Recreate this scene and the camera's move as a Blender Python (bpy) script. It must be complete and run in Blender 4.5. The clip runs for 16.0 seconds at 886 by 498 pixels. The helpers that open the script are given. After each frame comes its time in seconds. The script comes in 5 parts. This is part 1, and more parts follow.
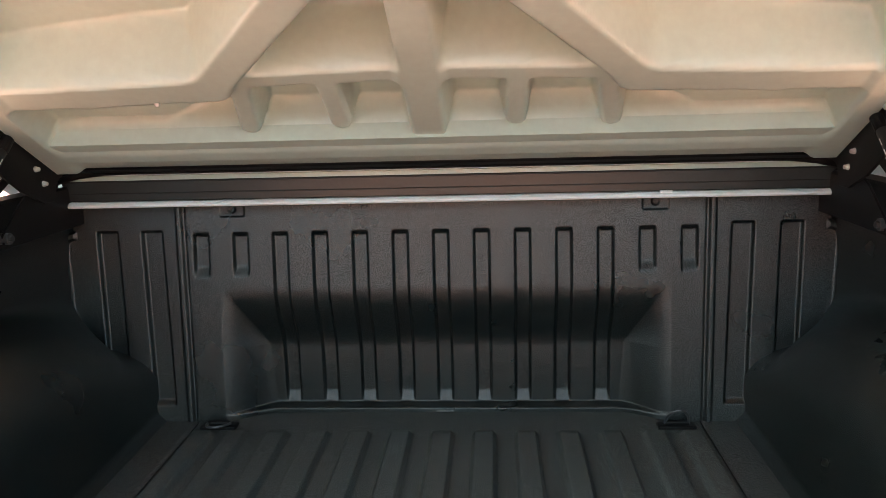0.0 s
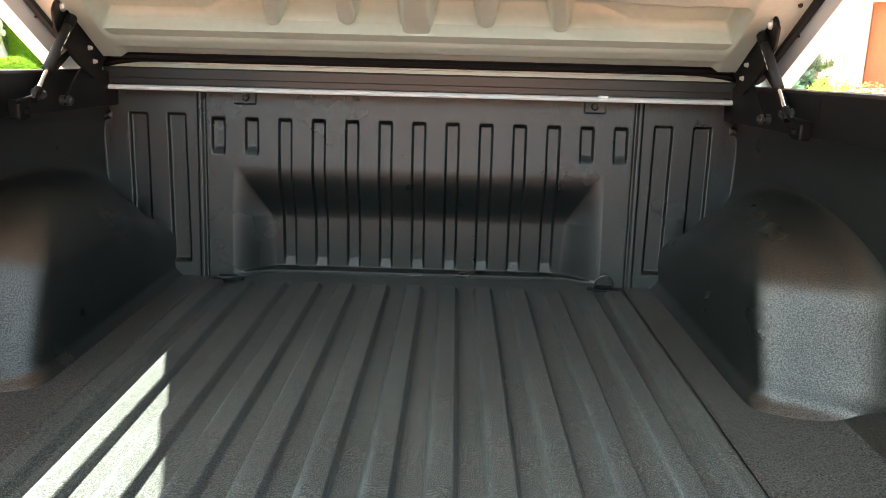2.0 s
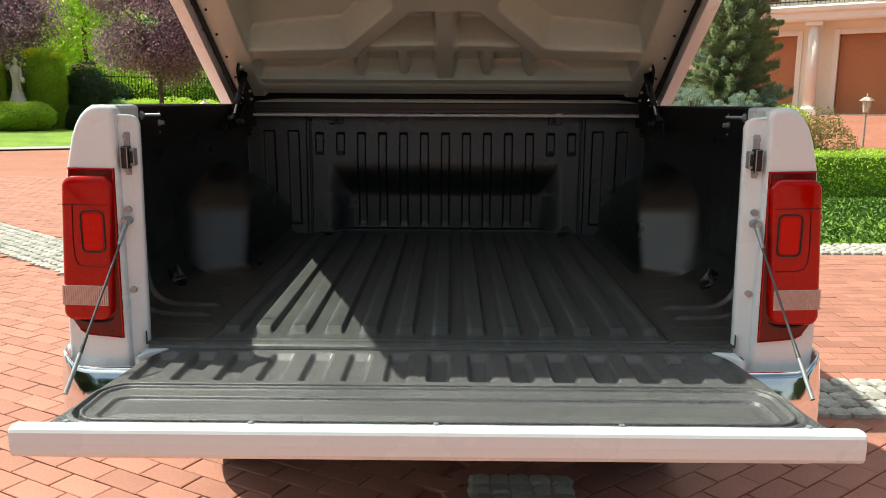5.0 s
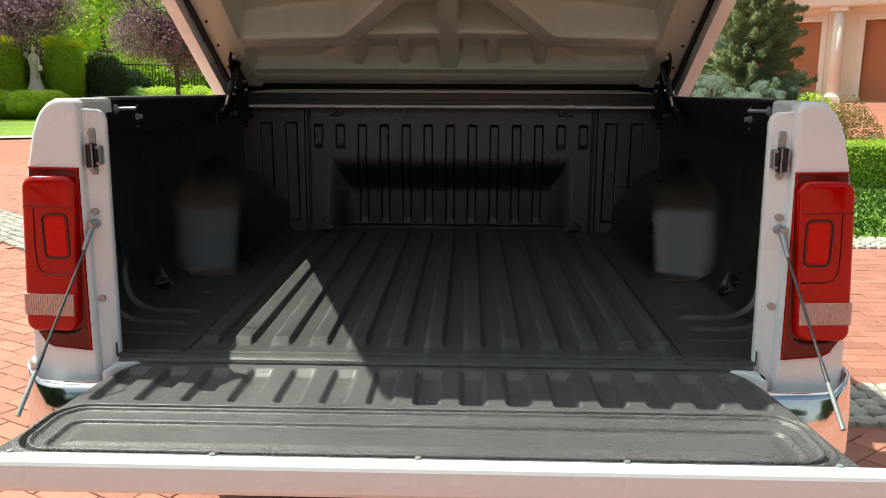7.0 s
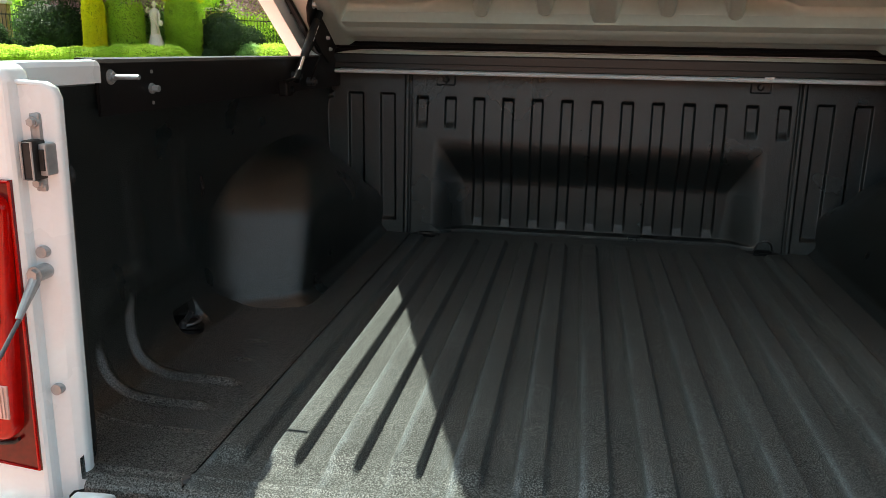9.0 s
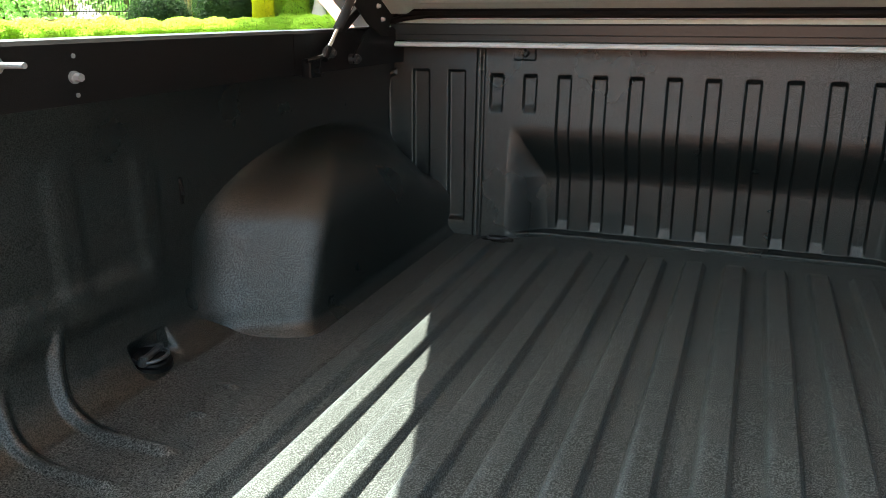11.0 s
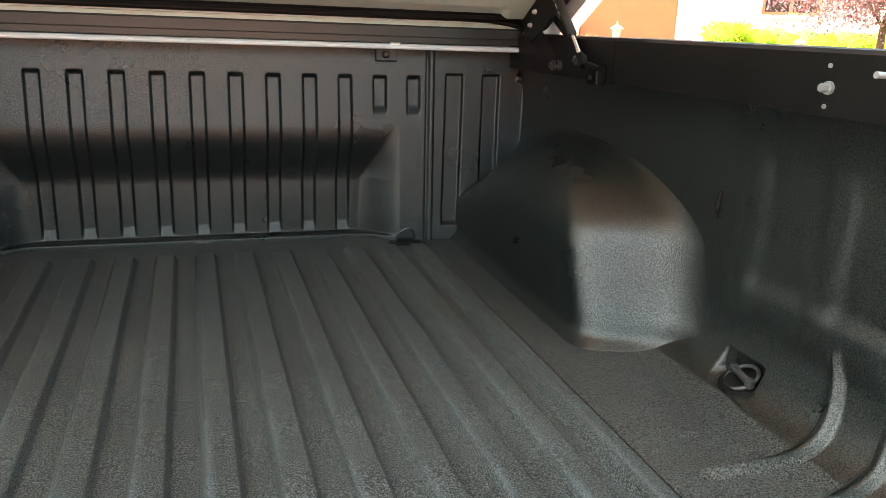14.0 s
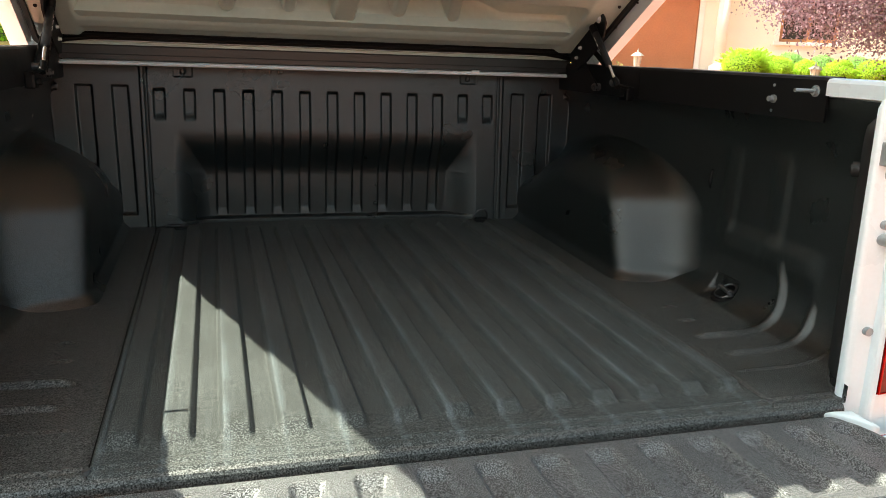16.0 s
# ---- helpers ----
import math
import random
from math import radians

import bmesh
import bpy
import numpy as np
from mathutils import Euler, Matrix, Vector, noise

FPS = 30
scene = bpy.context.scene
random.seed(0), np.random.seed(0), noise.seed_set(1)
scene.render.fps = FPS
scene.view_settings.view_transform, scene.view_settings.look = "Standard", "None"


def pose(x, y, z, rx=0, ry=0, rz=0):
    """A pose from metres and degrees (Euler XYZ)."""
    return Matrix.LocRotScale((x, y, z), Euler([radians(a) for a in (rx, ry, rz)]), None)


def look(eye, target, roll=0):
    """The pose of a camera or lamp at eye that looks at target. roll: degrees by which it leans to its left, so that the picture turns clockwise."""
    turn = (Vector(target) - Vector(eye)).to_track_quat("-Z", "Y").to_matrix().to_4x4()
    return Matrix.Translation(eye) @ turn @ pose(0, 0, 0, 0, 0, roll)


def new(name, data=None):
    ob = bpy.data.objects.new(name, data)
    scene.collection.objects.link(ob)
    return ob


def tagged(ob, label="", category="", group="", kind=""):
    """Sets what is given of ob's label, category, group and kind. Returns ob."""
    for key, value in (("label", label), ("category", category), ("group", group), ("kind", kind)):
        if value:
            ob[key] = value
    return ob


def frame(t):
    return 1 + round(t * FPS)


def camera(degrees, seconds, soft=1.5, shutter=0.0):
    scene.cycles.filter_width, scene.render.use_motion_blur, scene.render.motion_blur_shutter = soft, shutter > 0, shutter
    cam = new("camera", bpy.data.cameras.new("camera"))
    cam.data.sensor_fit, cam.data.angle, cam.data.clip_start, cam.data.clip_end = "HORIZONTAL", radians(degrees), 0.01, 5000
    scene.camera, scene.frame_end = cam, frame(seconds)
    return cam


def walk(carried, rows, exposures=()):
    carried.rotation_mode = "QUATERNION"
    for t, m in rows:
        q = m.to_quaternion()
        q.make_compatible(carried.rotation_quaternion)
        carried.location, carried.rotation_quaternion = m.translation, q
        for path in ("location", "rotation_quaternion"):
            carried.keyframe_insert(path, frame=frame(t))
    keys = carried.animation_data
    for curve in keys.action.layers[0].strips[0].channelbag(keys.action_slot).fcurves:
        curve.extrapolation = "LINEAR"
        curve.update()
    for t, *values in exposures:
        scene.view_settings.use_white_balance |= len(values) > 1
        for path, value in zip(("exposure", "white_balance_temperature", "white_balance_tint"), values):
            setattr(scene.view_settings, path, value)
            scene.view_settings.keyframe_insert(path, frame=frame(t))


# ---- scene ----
cam = camera(58.7, 16.0, 0.8)
EXPOSURES = [
    (0, 2.83, 6360, -7),
    (0.5, 3.03, 6260, -7),
    (1, 3.26, 6310, -7),
    (1.5, 3.27, 6480, -7),
    (2, 3.15, 6650, -7),
    (2.5, 2.89, 6800, -7),
    (3, 2.00, 6880, -4),
    (3.5, 0.97, 6800, -2),
    (4, 0.48, 6720, -2),
    (6.5, 0.48, 6830, -2),
    (7, 0.54, 6800, -2),
    (7.5, 0.63, 6750, -2),
    (8, 0.91, 6700, -2),
    (8.5, 1.26, 6630, -4),
    (9, 1.44, 6600, -5),
    (11.5, 3.11, 6480, -7),
    (12, 3.50, 6580, -7),
    (12.5, 3.32, 6670, -7),
    (13, 3.28, 6750, -6),
    (13.5, 3.32, 6840, -6),
    (14, 3.15, 6960, -6),
    (14.5, 2.67, 7110, -6),
    (15, 2.29, 7090, -6),
    (15.5, 2.02, 7030, -5),
    (16, 1.76, 6910, -5),
]
PATH = [
    (0, (0.12, -0.143, 1.567), (-0.009, 1.815, 1.177), -1.6),
    (0.5, (0.089, -0.302, 1.494), (0.02, 1.654, 1.083), -0.2),
    (1, (0.06, -0.361, 1.462), (0.02, 1.589, 1.017), 0.6),
    (1.5, (0.054, -0.428, 1.418), (0.021, 1.52, 0.967), 1.4),
    (2, (0.101, -0.577, 1.414), (0.077, 1.371, 0.963), 1.5),
    (2.5, (-0.034, -0.851, 1.396), (0.012, 1.099, 0.955), 1.8),
    (3, (-0.061, -1.11, 1.392), (-0.051, 0.842, 0.959), 1.7),
    (3.5, (0.015, -1.471, 1.4), (-0.029, 0.486, 0.993), 1.2),
    (4, (0.024, -1.786, 1.39), (-0.013, 0.177, 1.01), 0.8),
    (6.3, (0.039, -1.909, 1.395), (0.02, 0.058, 1.035), 0.0),
    (6.5, (0.047, -1.856, 1.402), (0.016, 0.108, 1.025), 0.0),
    (7, (0.08, -1.719, 1.403), (0.016, 0.241, 1.009), 0.2),
    (7.5, (0.042, -1.587, 1.408), (-0.024, 0.371, 1.005), 0.5),
    (8, (-0.095, -1.384, 1.409), (-0.186, 0.57, 0.992), 0.7),
    (8.5, (-0.118, -1.176, 1.4), (-0.317, 0.763, 0.951), 0.9),
    (9, (-0.053, -0.926, 1.41), (-0.374, 0.986, 0.919), 1.1),
    (9.2, (-0.062, -0.841, 1.4), (-0.435, 1.057, 0.892), 1.0),
    (11.5, (0.115, -0.443, 1.428), (-0.599, 1.334, 0.851), -0.2),
    (12, (0.088, -0.442, 1.434), (-0.445, 1.397, 0.854), -0.1),
    (12.5, (0.046, -0.427, 1.422), (-0.185, 1.478, 0.857), 0.2),
    (13, (0.02, -0.429, 1.417), (0.101, 1.492, 0.866), 0.9),
    (13.5, (0.004, -0.433, 1.406), (0.406, 1.448, 0.859), 1.7),
    (14, (-0.017, -0.468, 1.393), (0.576, 1.363, 0.85), 2.2),
    (14.5, (-0.08, -0.621, 1.404), (0.532, 1.207, 0.869), 2.3),
    (15, (-0.164, -0.797, 1.416), (0.422, 1.044, 0.902), 2.1),
    (15.5, (-0.302, -0.978, 1.4), (0.26, 0.878, 0.911), 2.2),
    (16, (-0.389, -1.101, 1.406), (0.159, 0.76, 0.922), 2.1),
]
walk(cam, [(t, look(eye, target, roll)) for t, eye, target, roll in PATH], EXPOSURES)

# world, sun and exposure
SUN_DROP = Vector((0.61, -0.27, -1.0))
SUN_ELEV = math.atan2(1.0, math.hypot(SUN_DROP.x, SUN_DROP.y))
world = bpy.data.worlds.new("sky")
scene.world = world
world.use_nodes = True
wn = world.node_tree.nodes
sky = wn.new("ShaderNodeTexSky")
sky.sky_type = "NISHITA"
sky.sun_disc = False
sky.dust_density = 1.6
sky.sun_elevation = SUN_ELEV
sky.sun_rotation = math.atan2(-SUN_DROP.x, -SUN_DROP.y)
wn["Background"].inputs["Strength"].default_value = 0.082
# bright broken cloud all over the sky
wl = world.node_tree.links
sky_at = wn.new("ShaderNodeTexCoord")
cloud = wn.new("ShaderNodeTexNoise")
cloud.inputs["Scale"].default_value = 2.6
cloud.inputs["Detail"].default_value = 7
cloud.inputs["Roughness"].default_value = 0.58
wl.new(sky_at.outputs["Generated"], cloud.inputs["Vector"])
cover = wn.new("ShaderNodeMapRange")
cover.inputs["From Min"].default_value = 0.44
cover.inputs["From Max"].default_value = 0.60
cover.inputs["To Max"].default_value = 0.75
wl.new(cloud.outputs["Fac"], cover.inputs["Value"])
sky_mix = wn.new("ShaderNodeMix")
sky_mix.data_type = "RGBA"
# cloud is brighter towards the sun, a glow added for light from the left
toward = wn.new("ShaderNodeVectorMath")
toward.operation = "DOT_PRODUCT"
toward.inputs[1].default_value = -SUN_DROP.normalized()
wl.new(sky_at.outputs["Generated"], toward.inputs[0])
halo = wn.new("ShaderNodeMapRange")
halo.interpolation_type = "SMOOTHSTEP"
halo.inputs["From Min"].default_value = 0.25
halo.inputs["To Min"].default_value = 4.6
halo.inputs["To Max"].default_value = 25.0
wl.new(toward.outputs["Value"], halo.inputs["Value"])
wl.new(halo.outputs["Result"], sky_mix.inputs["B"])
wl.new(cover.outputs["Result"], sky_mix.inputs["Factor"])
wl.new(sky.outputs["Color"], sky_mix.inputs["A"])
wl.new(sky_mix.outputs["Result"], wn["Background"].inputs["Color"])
sun = new("sun", bpy.data.lights.new("sun", "SUN"))
sun.data.energy = 5.0
sun.data.angle = radians(0.53)
sun.data.color = (1.0, 0.95, 0.87)
sun.rotation_mode = "QUATERNION"
sun.rotation_quaternion = SUN_DROP.to_track_quat("-Z", "Y")


# ---------------------------------------------------------------- materials
def material(name, base, rough=0.5, metal=0.0, vary=0.15, scale=8.0, fine=120.0, bump=0.0, bump_scale=400.0,
             coat=0.0, second=None, spec=0.5, per_object=0.0, per_island=0.0, rough_vary=0.08):
    m = bpy.data.materials.new(name)
    m.use_nodes = True
    nt = m.node_tree
    n, ln = nt.nodes, nt.links
    p = n["Principled BSDF"]
    p.inputs["Metallic"].default_value = metal
    p.inputs["Specular IOR Level"].default_value = spec
    p.inputs["Coat Weight"].default_value = coat
    p.inputs["Coat Roughness"].default_value = 0.05
    tc = n.new("ShaderNodeTexCoord")
    big = n.new("ShaderNodeTexNoise")
    big.inputs["Scale"].default_value = scale
    big.inputs["Detail"].default_value = 5
    small = n.new("ShaderNodeTexNoise")
    small.inputs["Scale"].default_value = fine
    small.inputs["Detail"].default_value = 3
    for t in (big, small):
        ln.new(tc.outputs["Object"], t.inputs["Vector"])
    add = n.new("ShaderNodeMath")
    add.operation = "ADD"
    ln.new(big.outputs["Fac"], add.inputs[0])
    ln.new(small.outputs["Fac"], add.inputs[1])
    half = n.new("ShaderNodeMapRange")
    half.inputs["From Min"].default_value = 0.7
    half.inputs["From Max"].default_value = 1.3
    ln.new(add.outputs[0], half.inputs["Value"])
    mix = n.new("ShaderNodeMix")
    mix.data_type = "RGBA"
    second = second or tuple(c * (1 + vary) for c in base)
    first = tuple(c * (1 - vary) for c in base)
    mix.inputs["A"].default_value = (*first, 1)
    mix.inputs["B"].default_value = (*second, 1)
    ln.new(half.outputs["Result"], mix.inputs["Factor"])
    col = mix.outputs["Result"]
    if per_object or per_island:
        hsv = n.new("ShaderNodeHueSaturation")
        rnd = n.new("ShaderNodeObjectInfo").outputs["Random"] if per_object else n.new("ShaderNodeNewGeometry").outputs["Random Per Island"]
        mr = n.new("ShaderNodeMapRange")
        amount = per_object or per_island
        mr.inputs["To Min"].default_value = 1 - amount
        mr.inputs["To Max"].default_value = 1 + amount
        ln.new(rnd, mr.inputs["Value"])
        ln.new(mr.outputs["Result"], hsv.inputs["Value"])
        ln.new(col, hsv.inputs["Color"])
        col = hsv.outputs["Color"]
    ln.new(col, p.inputs["Base Color"])
    rr = n.new("ShaderNodeMapRange")
    rr.inputs["To Min"].default_value = max(0.02, rough - rough_vary)
    rr.inputs["To Max"].default_value = min(1, rough + rough_vary)
    ln.new(big.outputs["Fac"], rr.inputs["Value"])
    ln.new(rr.outputs["Result"], p.inputs["Roughness"])
    if bump:
        bn = n.new("ShaderNodeTexNoise")
        bn.inputs["Scale"].default_value = bump_scale
        bn.inputs["Detail"].default_value = 2
        ln.new(tc.outputs["Object"], bn.inputs["Vector"])
        b = n.new("ShaderNodeBump")
        b.inputs["Strength"].default_value = min(1, bump)
        b.inputs["Distance"].default_value = 0.002
        ln.new(bn.outputs["Fac"], b.inputs["Height"])
        ln.new(b.outputs["Normal"], p.inputs["Normal"])
    return m


PITCH = 0.0925  # spacing of the ridges and grooves


def sprayed_liner(name, dark, pale, gloss, low, high, scuff, rough=0.36, size=380, bump=0.5, glint=0.8):
    """Black sprayed bed liner: hard dark film with pale grains, and lengthwise scuffs towards the tailgate."""
    m = material(name, dark, rough, vary=0.35, scale=5, fine=300, bump=bump, bump_scale=size * 1.05, spec=gloss, rough_vary=0.10)
    nt = m.node_tree
    n, ln = nt.nodes, nt.links
    p = n["Principled BSDF"]
    old = p.inputs["Base Color"].links[0].from_socket
    tc = n.new("ShaderNodeTexCoord")

    def ranged(src, a, b, lo=0.0, hi=1.0):
        r = n.new("ShaderNodeMapRange")
        for k, v in (("From Min", a), ("From Max", b), ("To Min", lo), ("To Max", hi)):
            r.inputs[k].default_value = v
        ln.new(src, r.inputs["Value"])
        return r.outputs["Result"]

    def speckle(scale, detail, vec=None):
        t = n.new("ShaderNodeTexNoise")
        t.inputs["Scale"].default_value = scale
        t.inputs["Detail"].default_value = detail
        ln.new(vec or tc.outputs["Object"], t.inputs["Vector"])
        return t.outputs["Fac"]

    def math_(op, a, b):
        t = n.new("ShaderNodeMath")
        t.operation = op
        t.use_clamp = True
        for k, v in enumerate((a, b)):
            if isinstance(v, float):
                t.inputs[k].default_value = v
            else:
                ln.new(v, t.inputs[k])
        return t.outputs[0]

    # pale grain colour, which also stands in for glints off the film
    grain = ranged(speckle(size, 2.0), low, high)
    cloudy = ranged(speckle(4.5, 6), 0.30, 0.70, 0.72, 1.0)
    fac = math_("MULTIPLY", grain, cloudy)
    # the grains catch the light, the film between them less
    shine = n.new("ShaderNodeMapRange")
    for k, v in (("From Min", 0.36), ("From Max", 0.64), ("To Min", gloss * (1 - glint)), ("To Max", gloss * (1 + glint))):
        shine.inputs[k].default_value = v
    ln.new(speckle(size * 0.8, 1.0), shine.inputs["Value"])
    ln.new(shine.outputs["Result"], p.inputs["Specular IOR Level"])
    if scuff:
        mp = n.new("ShaderNodeMapping")
        mp.inputs["Scale"].default_value = (60, 1.6, 8)
        ln.new(tc.outputs["Object"], mp.inputs["Vector"])
        streak = ranged(speckle(1.0, 3, mp.outputs[0]), 0.53, 0.72)
        broken = ranged(speckle(14, 4), 0.42, 0.62)
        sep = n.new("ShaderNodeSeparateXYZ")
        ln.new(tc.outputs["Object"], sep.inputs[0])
        rearward = ranged(sep.outputs["Y"], 1.05, 0.25, 0.06, 1.0)
        # a broken pale blue line along one shoulder of every ridge
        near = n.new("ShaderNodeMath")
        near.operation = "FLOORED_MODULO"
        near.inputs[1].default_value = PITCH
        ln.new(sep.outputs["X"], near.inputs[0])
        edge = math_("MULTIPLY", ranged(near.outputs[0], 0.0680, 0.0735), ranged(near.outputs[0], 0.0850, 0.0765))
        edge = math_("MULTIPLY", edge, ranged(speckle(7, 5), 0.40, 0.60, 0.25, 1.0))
        pale_streaks = math_("MULTIPLY", math_("ADD", math_("MULTIPLY", math_("MULTIPLY", streak, broken), 0.5), edge), rearward)
        pale_streaks = math_("MULTIPLY", math_("MULTIPLY", pale_streaks, ranged(speckle(520, 1), 0.38, 0.6, 0.2, 1.0)), scuff)
    mx = n.new("ShaderNodeMix")
    mx.data_type = "RGBA"
    mx.inputs["B"].default_value = (*pale, 1)
    ln.new(fac, mx.inputs["Factor"])
    ln.new(old, mx.inputs["A"])
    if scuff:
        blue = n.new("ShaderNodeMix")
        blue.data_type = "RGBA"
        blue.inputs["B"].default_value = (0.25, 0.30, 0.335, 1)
        ln.new(pale_streaks, blue.inputs["Factor"])
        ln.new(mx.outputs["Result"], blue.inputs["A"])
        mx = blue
    ln.new(mx.outputs["Result"], p.inputs["Base Color"])
    return m


# stronger light on the floor and edges is put into paler liner copies
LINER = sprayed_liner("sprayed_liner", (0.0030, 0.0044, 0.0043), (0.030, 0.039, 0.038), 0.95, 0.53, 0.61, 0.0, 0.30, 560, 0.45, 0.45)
LINER_LIT_FLOOR = sprayed_liner("sprayed_liner_lit_floor", (0.026, 0.0282, 0.0278), (0.165, 0.175, 0.172), 0.20, 0.46, 0.65, 0.36, 0.50, 480, 0.5, 0.5)
LINER_LIT_EDGE = sprayed_liner("sprayed_liner_lit_edge", (0.020, 0.0212, 0.0208), (0.17, 0.178, 0.175), 0.70, 0.48, 0.66, 0.0, 0.38, 430, 0.60)
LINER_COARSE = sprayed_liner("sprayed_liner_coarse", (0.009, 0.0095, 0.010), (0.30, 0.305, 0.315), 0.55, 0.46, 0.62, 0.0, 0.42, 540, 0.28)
PAINT = material("white_paint", (0.77, 0.85, 0.89), 0.28, vary=0.02, scale=3, coat=0.6)
LIDPAINT = material("lid_inner_paint", (0.52, 0.625, 0.565), 0.30, vary=0.05, scale=6, fine=60, bump=0.05, bump_scale=250, spec=0.9, rough_vary=0.05)
BLACK = material("black_powder_coat", (0.0055, 0.0055, 0.006), 0.45, vary=0.25, scale=12, fine=200, bump=0.15, bump_scale=500, spec=0.25)
RUBBER = material("black_rubber", (0.012, 0.012, 0.012), 0.6, vary=0.2, scale=20)
WHITERUBBER = material("white_seal", (0.93, 0.94, 0.94), 0.32, vary=0.03, scale=14, spec=0.9)
STEEL = material("zinc_steel", (0.36, 0.385, 0.40), 0.36, metal=0.45, vary=0.12, scale=40)
ZINC = material("zinc_plated_steel", (0.72, 0.71, 0.69), 0.38, metal=0.35, vary=0.15, scale=60)
DARKSTEEL = material("dark_steel", (0.11, 0.11, 0.114), 0.34, metal=0.6, vary=0.2, scale=40)
BARBLACK = material("black_anodised_bar", (0.020, 0.0215, 0.020), 0.36, vary=0.15, scale=9, fine=150, spec=0.6)
CHROME = material("chrome", (0.85, 0.86, 0.88), 0.06, metal=1.0, vary=0.02, scale=4, rough_vary=0.03)
REDLENS = material("red_lens", (0.42, 0.001, 0.001), 0.09, vary=0.18, scale=9, coat=0.4, spec=0.2)
DARKRED = material("dark_red_lens", (0.12, 0.0015, 0.0015), 0.14, vary=0.25, scale=14, coat=0.3, spec=0.3)
BRIGHTRED = material("bright_red_lens", (0.60, 0.004, 0.003), 0.12, vary=0.08, scale=30, coat=0.15, spec=0.15)
CLEARLENS = material("reversing_lens", (0.62, 0.42, 0.38), 0.2, vary=0.1, scale=30, coat=0.8)
BRICK = material("red_paving_brick", (0.385, 0.165, 0.117), 0.8, vary=0.14, scale=4, fine=70, bump=0.5, bump_scale=160, per_object=0.13)
BRICKS = material("red_paving_bricks", (0.385, 0.165, 0.117), 0.8, vary=0.14, scale=4, fine=70, bump=0.5, bump_scale=160, per_island=0.13)
COBBLE = material("grey_cobble", (0.42, 0.40, 0.36), 0.8, vary=0.2, scale=9, fine=60, bump=0.6, bump_scale=90, per_island=0.2)
GRASS = material("grass", (0.09, 0.20, 0.025), 0.7, vary=0.3, scale=0.8, fine=20, per_island=0.25, second=(0.16, 0.28, 0.04))
TURF = material("turf", (0.13, 0.26, 0.02), 0.9, vary=0.3, scale=1.0, fine=25, second=(0.24, 0.38, 0.03), bump=0.8, bump_scale=60)


# ---------------------------------------------------------------- mesh helpers
def part(name, bm, mat, parent, label="", smooth=False, kind=""):
    """One mesh object from a bmesh, under a thing or a part."""
    me = bpy.data.meshes.new(name)
    bm.to_mesh(me)
    bm.free()
    return part_mesh(name, me, mat, parent, label, smooth, kind)


def part_mesh(name, me, mat, parent, label="", smooth=False, kind=""):
    if mat is not None and not me.materials:
        me.materials.append(mat)
    if smooth:
        me.polygons.foreach_set("use_smooth", [True] * len(me.polygons))
    ob = new(name, me)
    if parent is not None:
        ob.parent = parent
    return tagged(ob, label, kind=kind)


def thing(name, label, category, group="", kind="", at=(0, 0, 0)):
    ob = new(name)
    ob.location = at
    return tagged(ob, label, category, group, kind)


def grid(X, Y, Z):
    """A mesh over a rectangular net of points."""
    r, c = X.shape
    co = np.stack([X, Y, Z], -1).reshape(-1, 3)
    i = np.arange(r * c).reshape(r, c)
    q = np.stack([i[:-1, :-1], i[:-1, 1:], i[1:, 1:], i[1:, :-1]], -1).reshape(-1, 4)
    me = bpy.data.meshes.new("net")
    me.from_pydata(co.tolist(), [], q.tolist())
    me.update()
    return me


def box(bm, x0, x1, y0, y1, z0, z1, bevel=0.0, seg=2):
    vs = [bm.verts.new(p) for p in ((x0, y0, z0), (x1, y0, z0), (x1, y1, z0), (x0, y1, z0), (x0, y0, z1), (x1, y0, z1), (x1, y1, z1), (x0, y1, z1))]
    fs = [bm.faces.new([vs[k] for k in f]) for f in ((0, 3, 2, 1), (4, 5, 6, 7), (0, 1, 5, 4), (1, 2, 6, 5), (2, 3, 7, 6), (3, 0, 4, 7))]
    if bevel:
        es = list({e for f in fs for e in f.edges})
        bmesh.ops.bevel(bm, geom=es, offset=bevel, segments=seg, affect="EDGES", profile=0.6)
    return bm


def boxed(*a, **k):
    return box(bmesh.new(), *a, **k)


def rod(bm, a, b, r, r2=None, n=14, caps=True):
    """A round bar from a to b."""
    a, b = Vector(a), Vector(b)
    d = b - a
    m = Matrix.Translation((a + b) / 2) @ d.to_track_quat("Z", "Y").to_matrix().to_4x4()
    bmesh.ops.create_cone(bm, cap_ends=caps, segments=n, radius1=r, radius2=r if r2 is None else r2, depth=d.length, matrix=m)
    return bm


def tube(bm, pts, r, n=8, closed=False):
    """A bent bar through points."""
    pts = [Vector(p) for p in pts]
    rings = []
    N = len(pts)
    for k, p in enumerate(pts):
        a = pts[(k - 1) % N] if closed or k else p
        b = pts[(k + 1) % N] if closed or k < N - 1 else p
        d = (b - a).normalized()
        up = Vector((0, 0, 1)) if abs(d.z) < 0.9 else Vector((0, 1, 0))
        s = d.cross(up).normalized()
        t = s.cross(d)
        rings.append([bm.verts.new(p + r * (math.cos(2 * math.pi * j / n) * s + math.sin(2 * math.pi * j / n) * t)) for j in range(n)])
    for k in range(N if closed else N - 1):
        A, B = rings[k], rings[(k + 1) % N]
        for j in range(n):
            bm.faces.new((A[j], A[(j + 1) % n], B[(j + 1) % n], B[j]))
    if not closed:
        bm.faces.new(rings[0][::-1])
        bm.faces.new(rings[-1])
    return bm


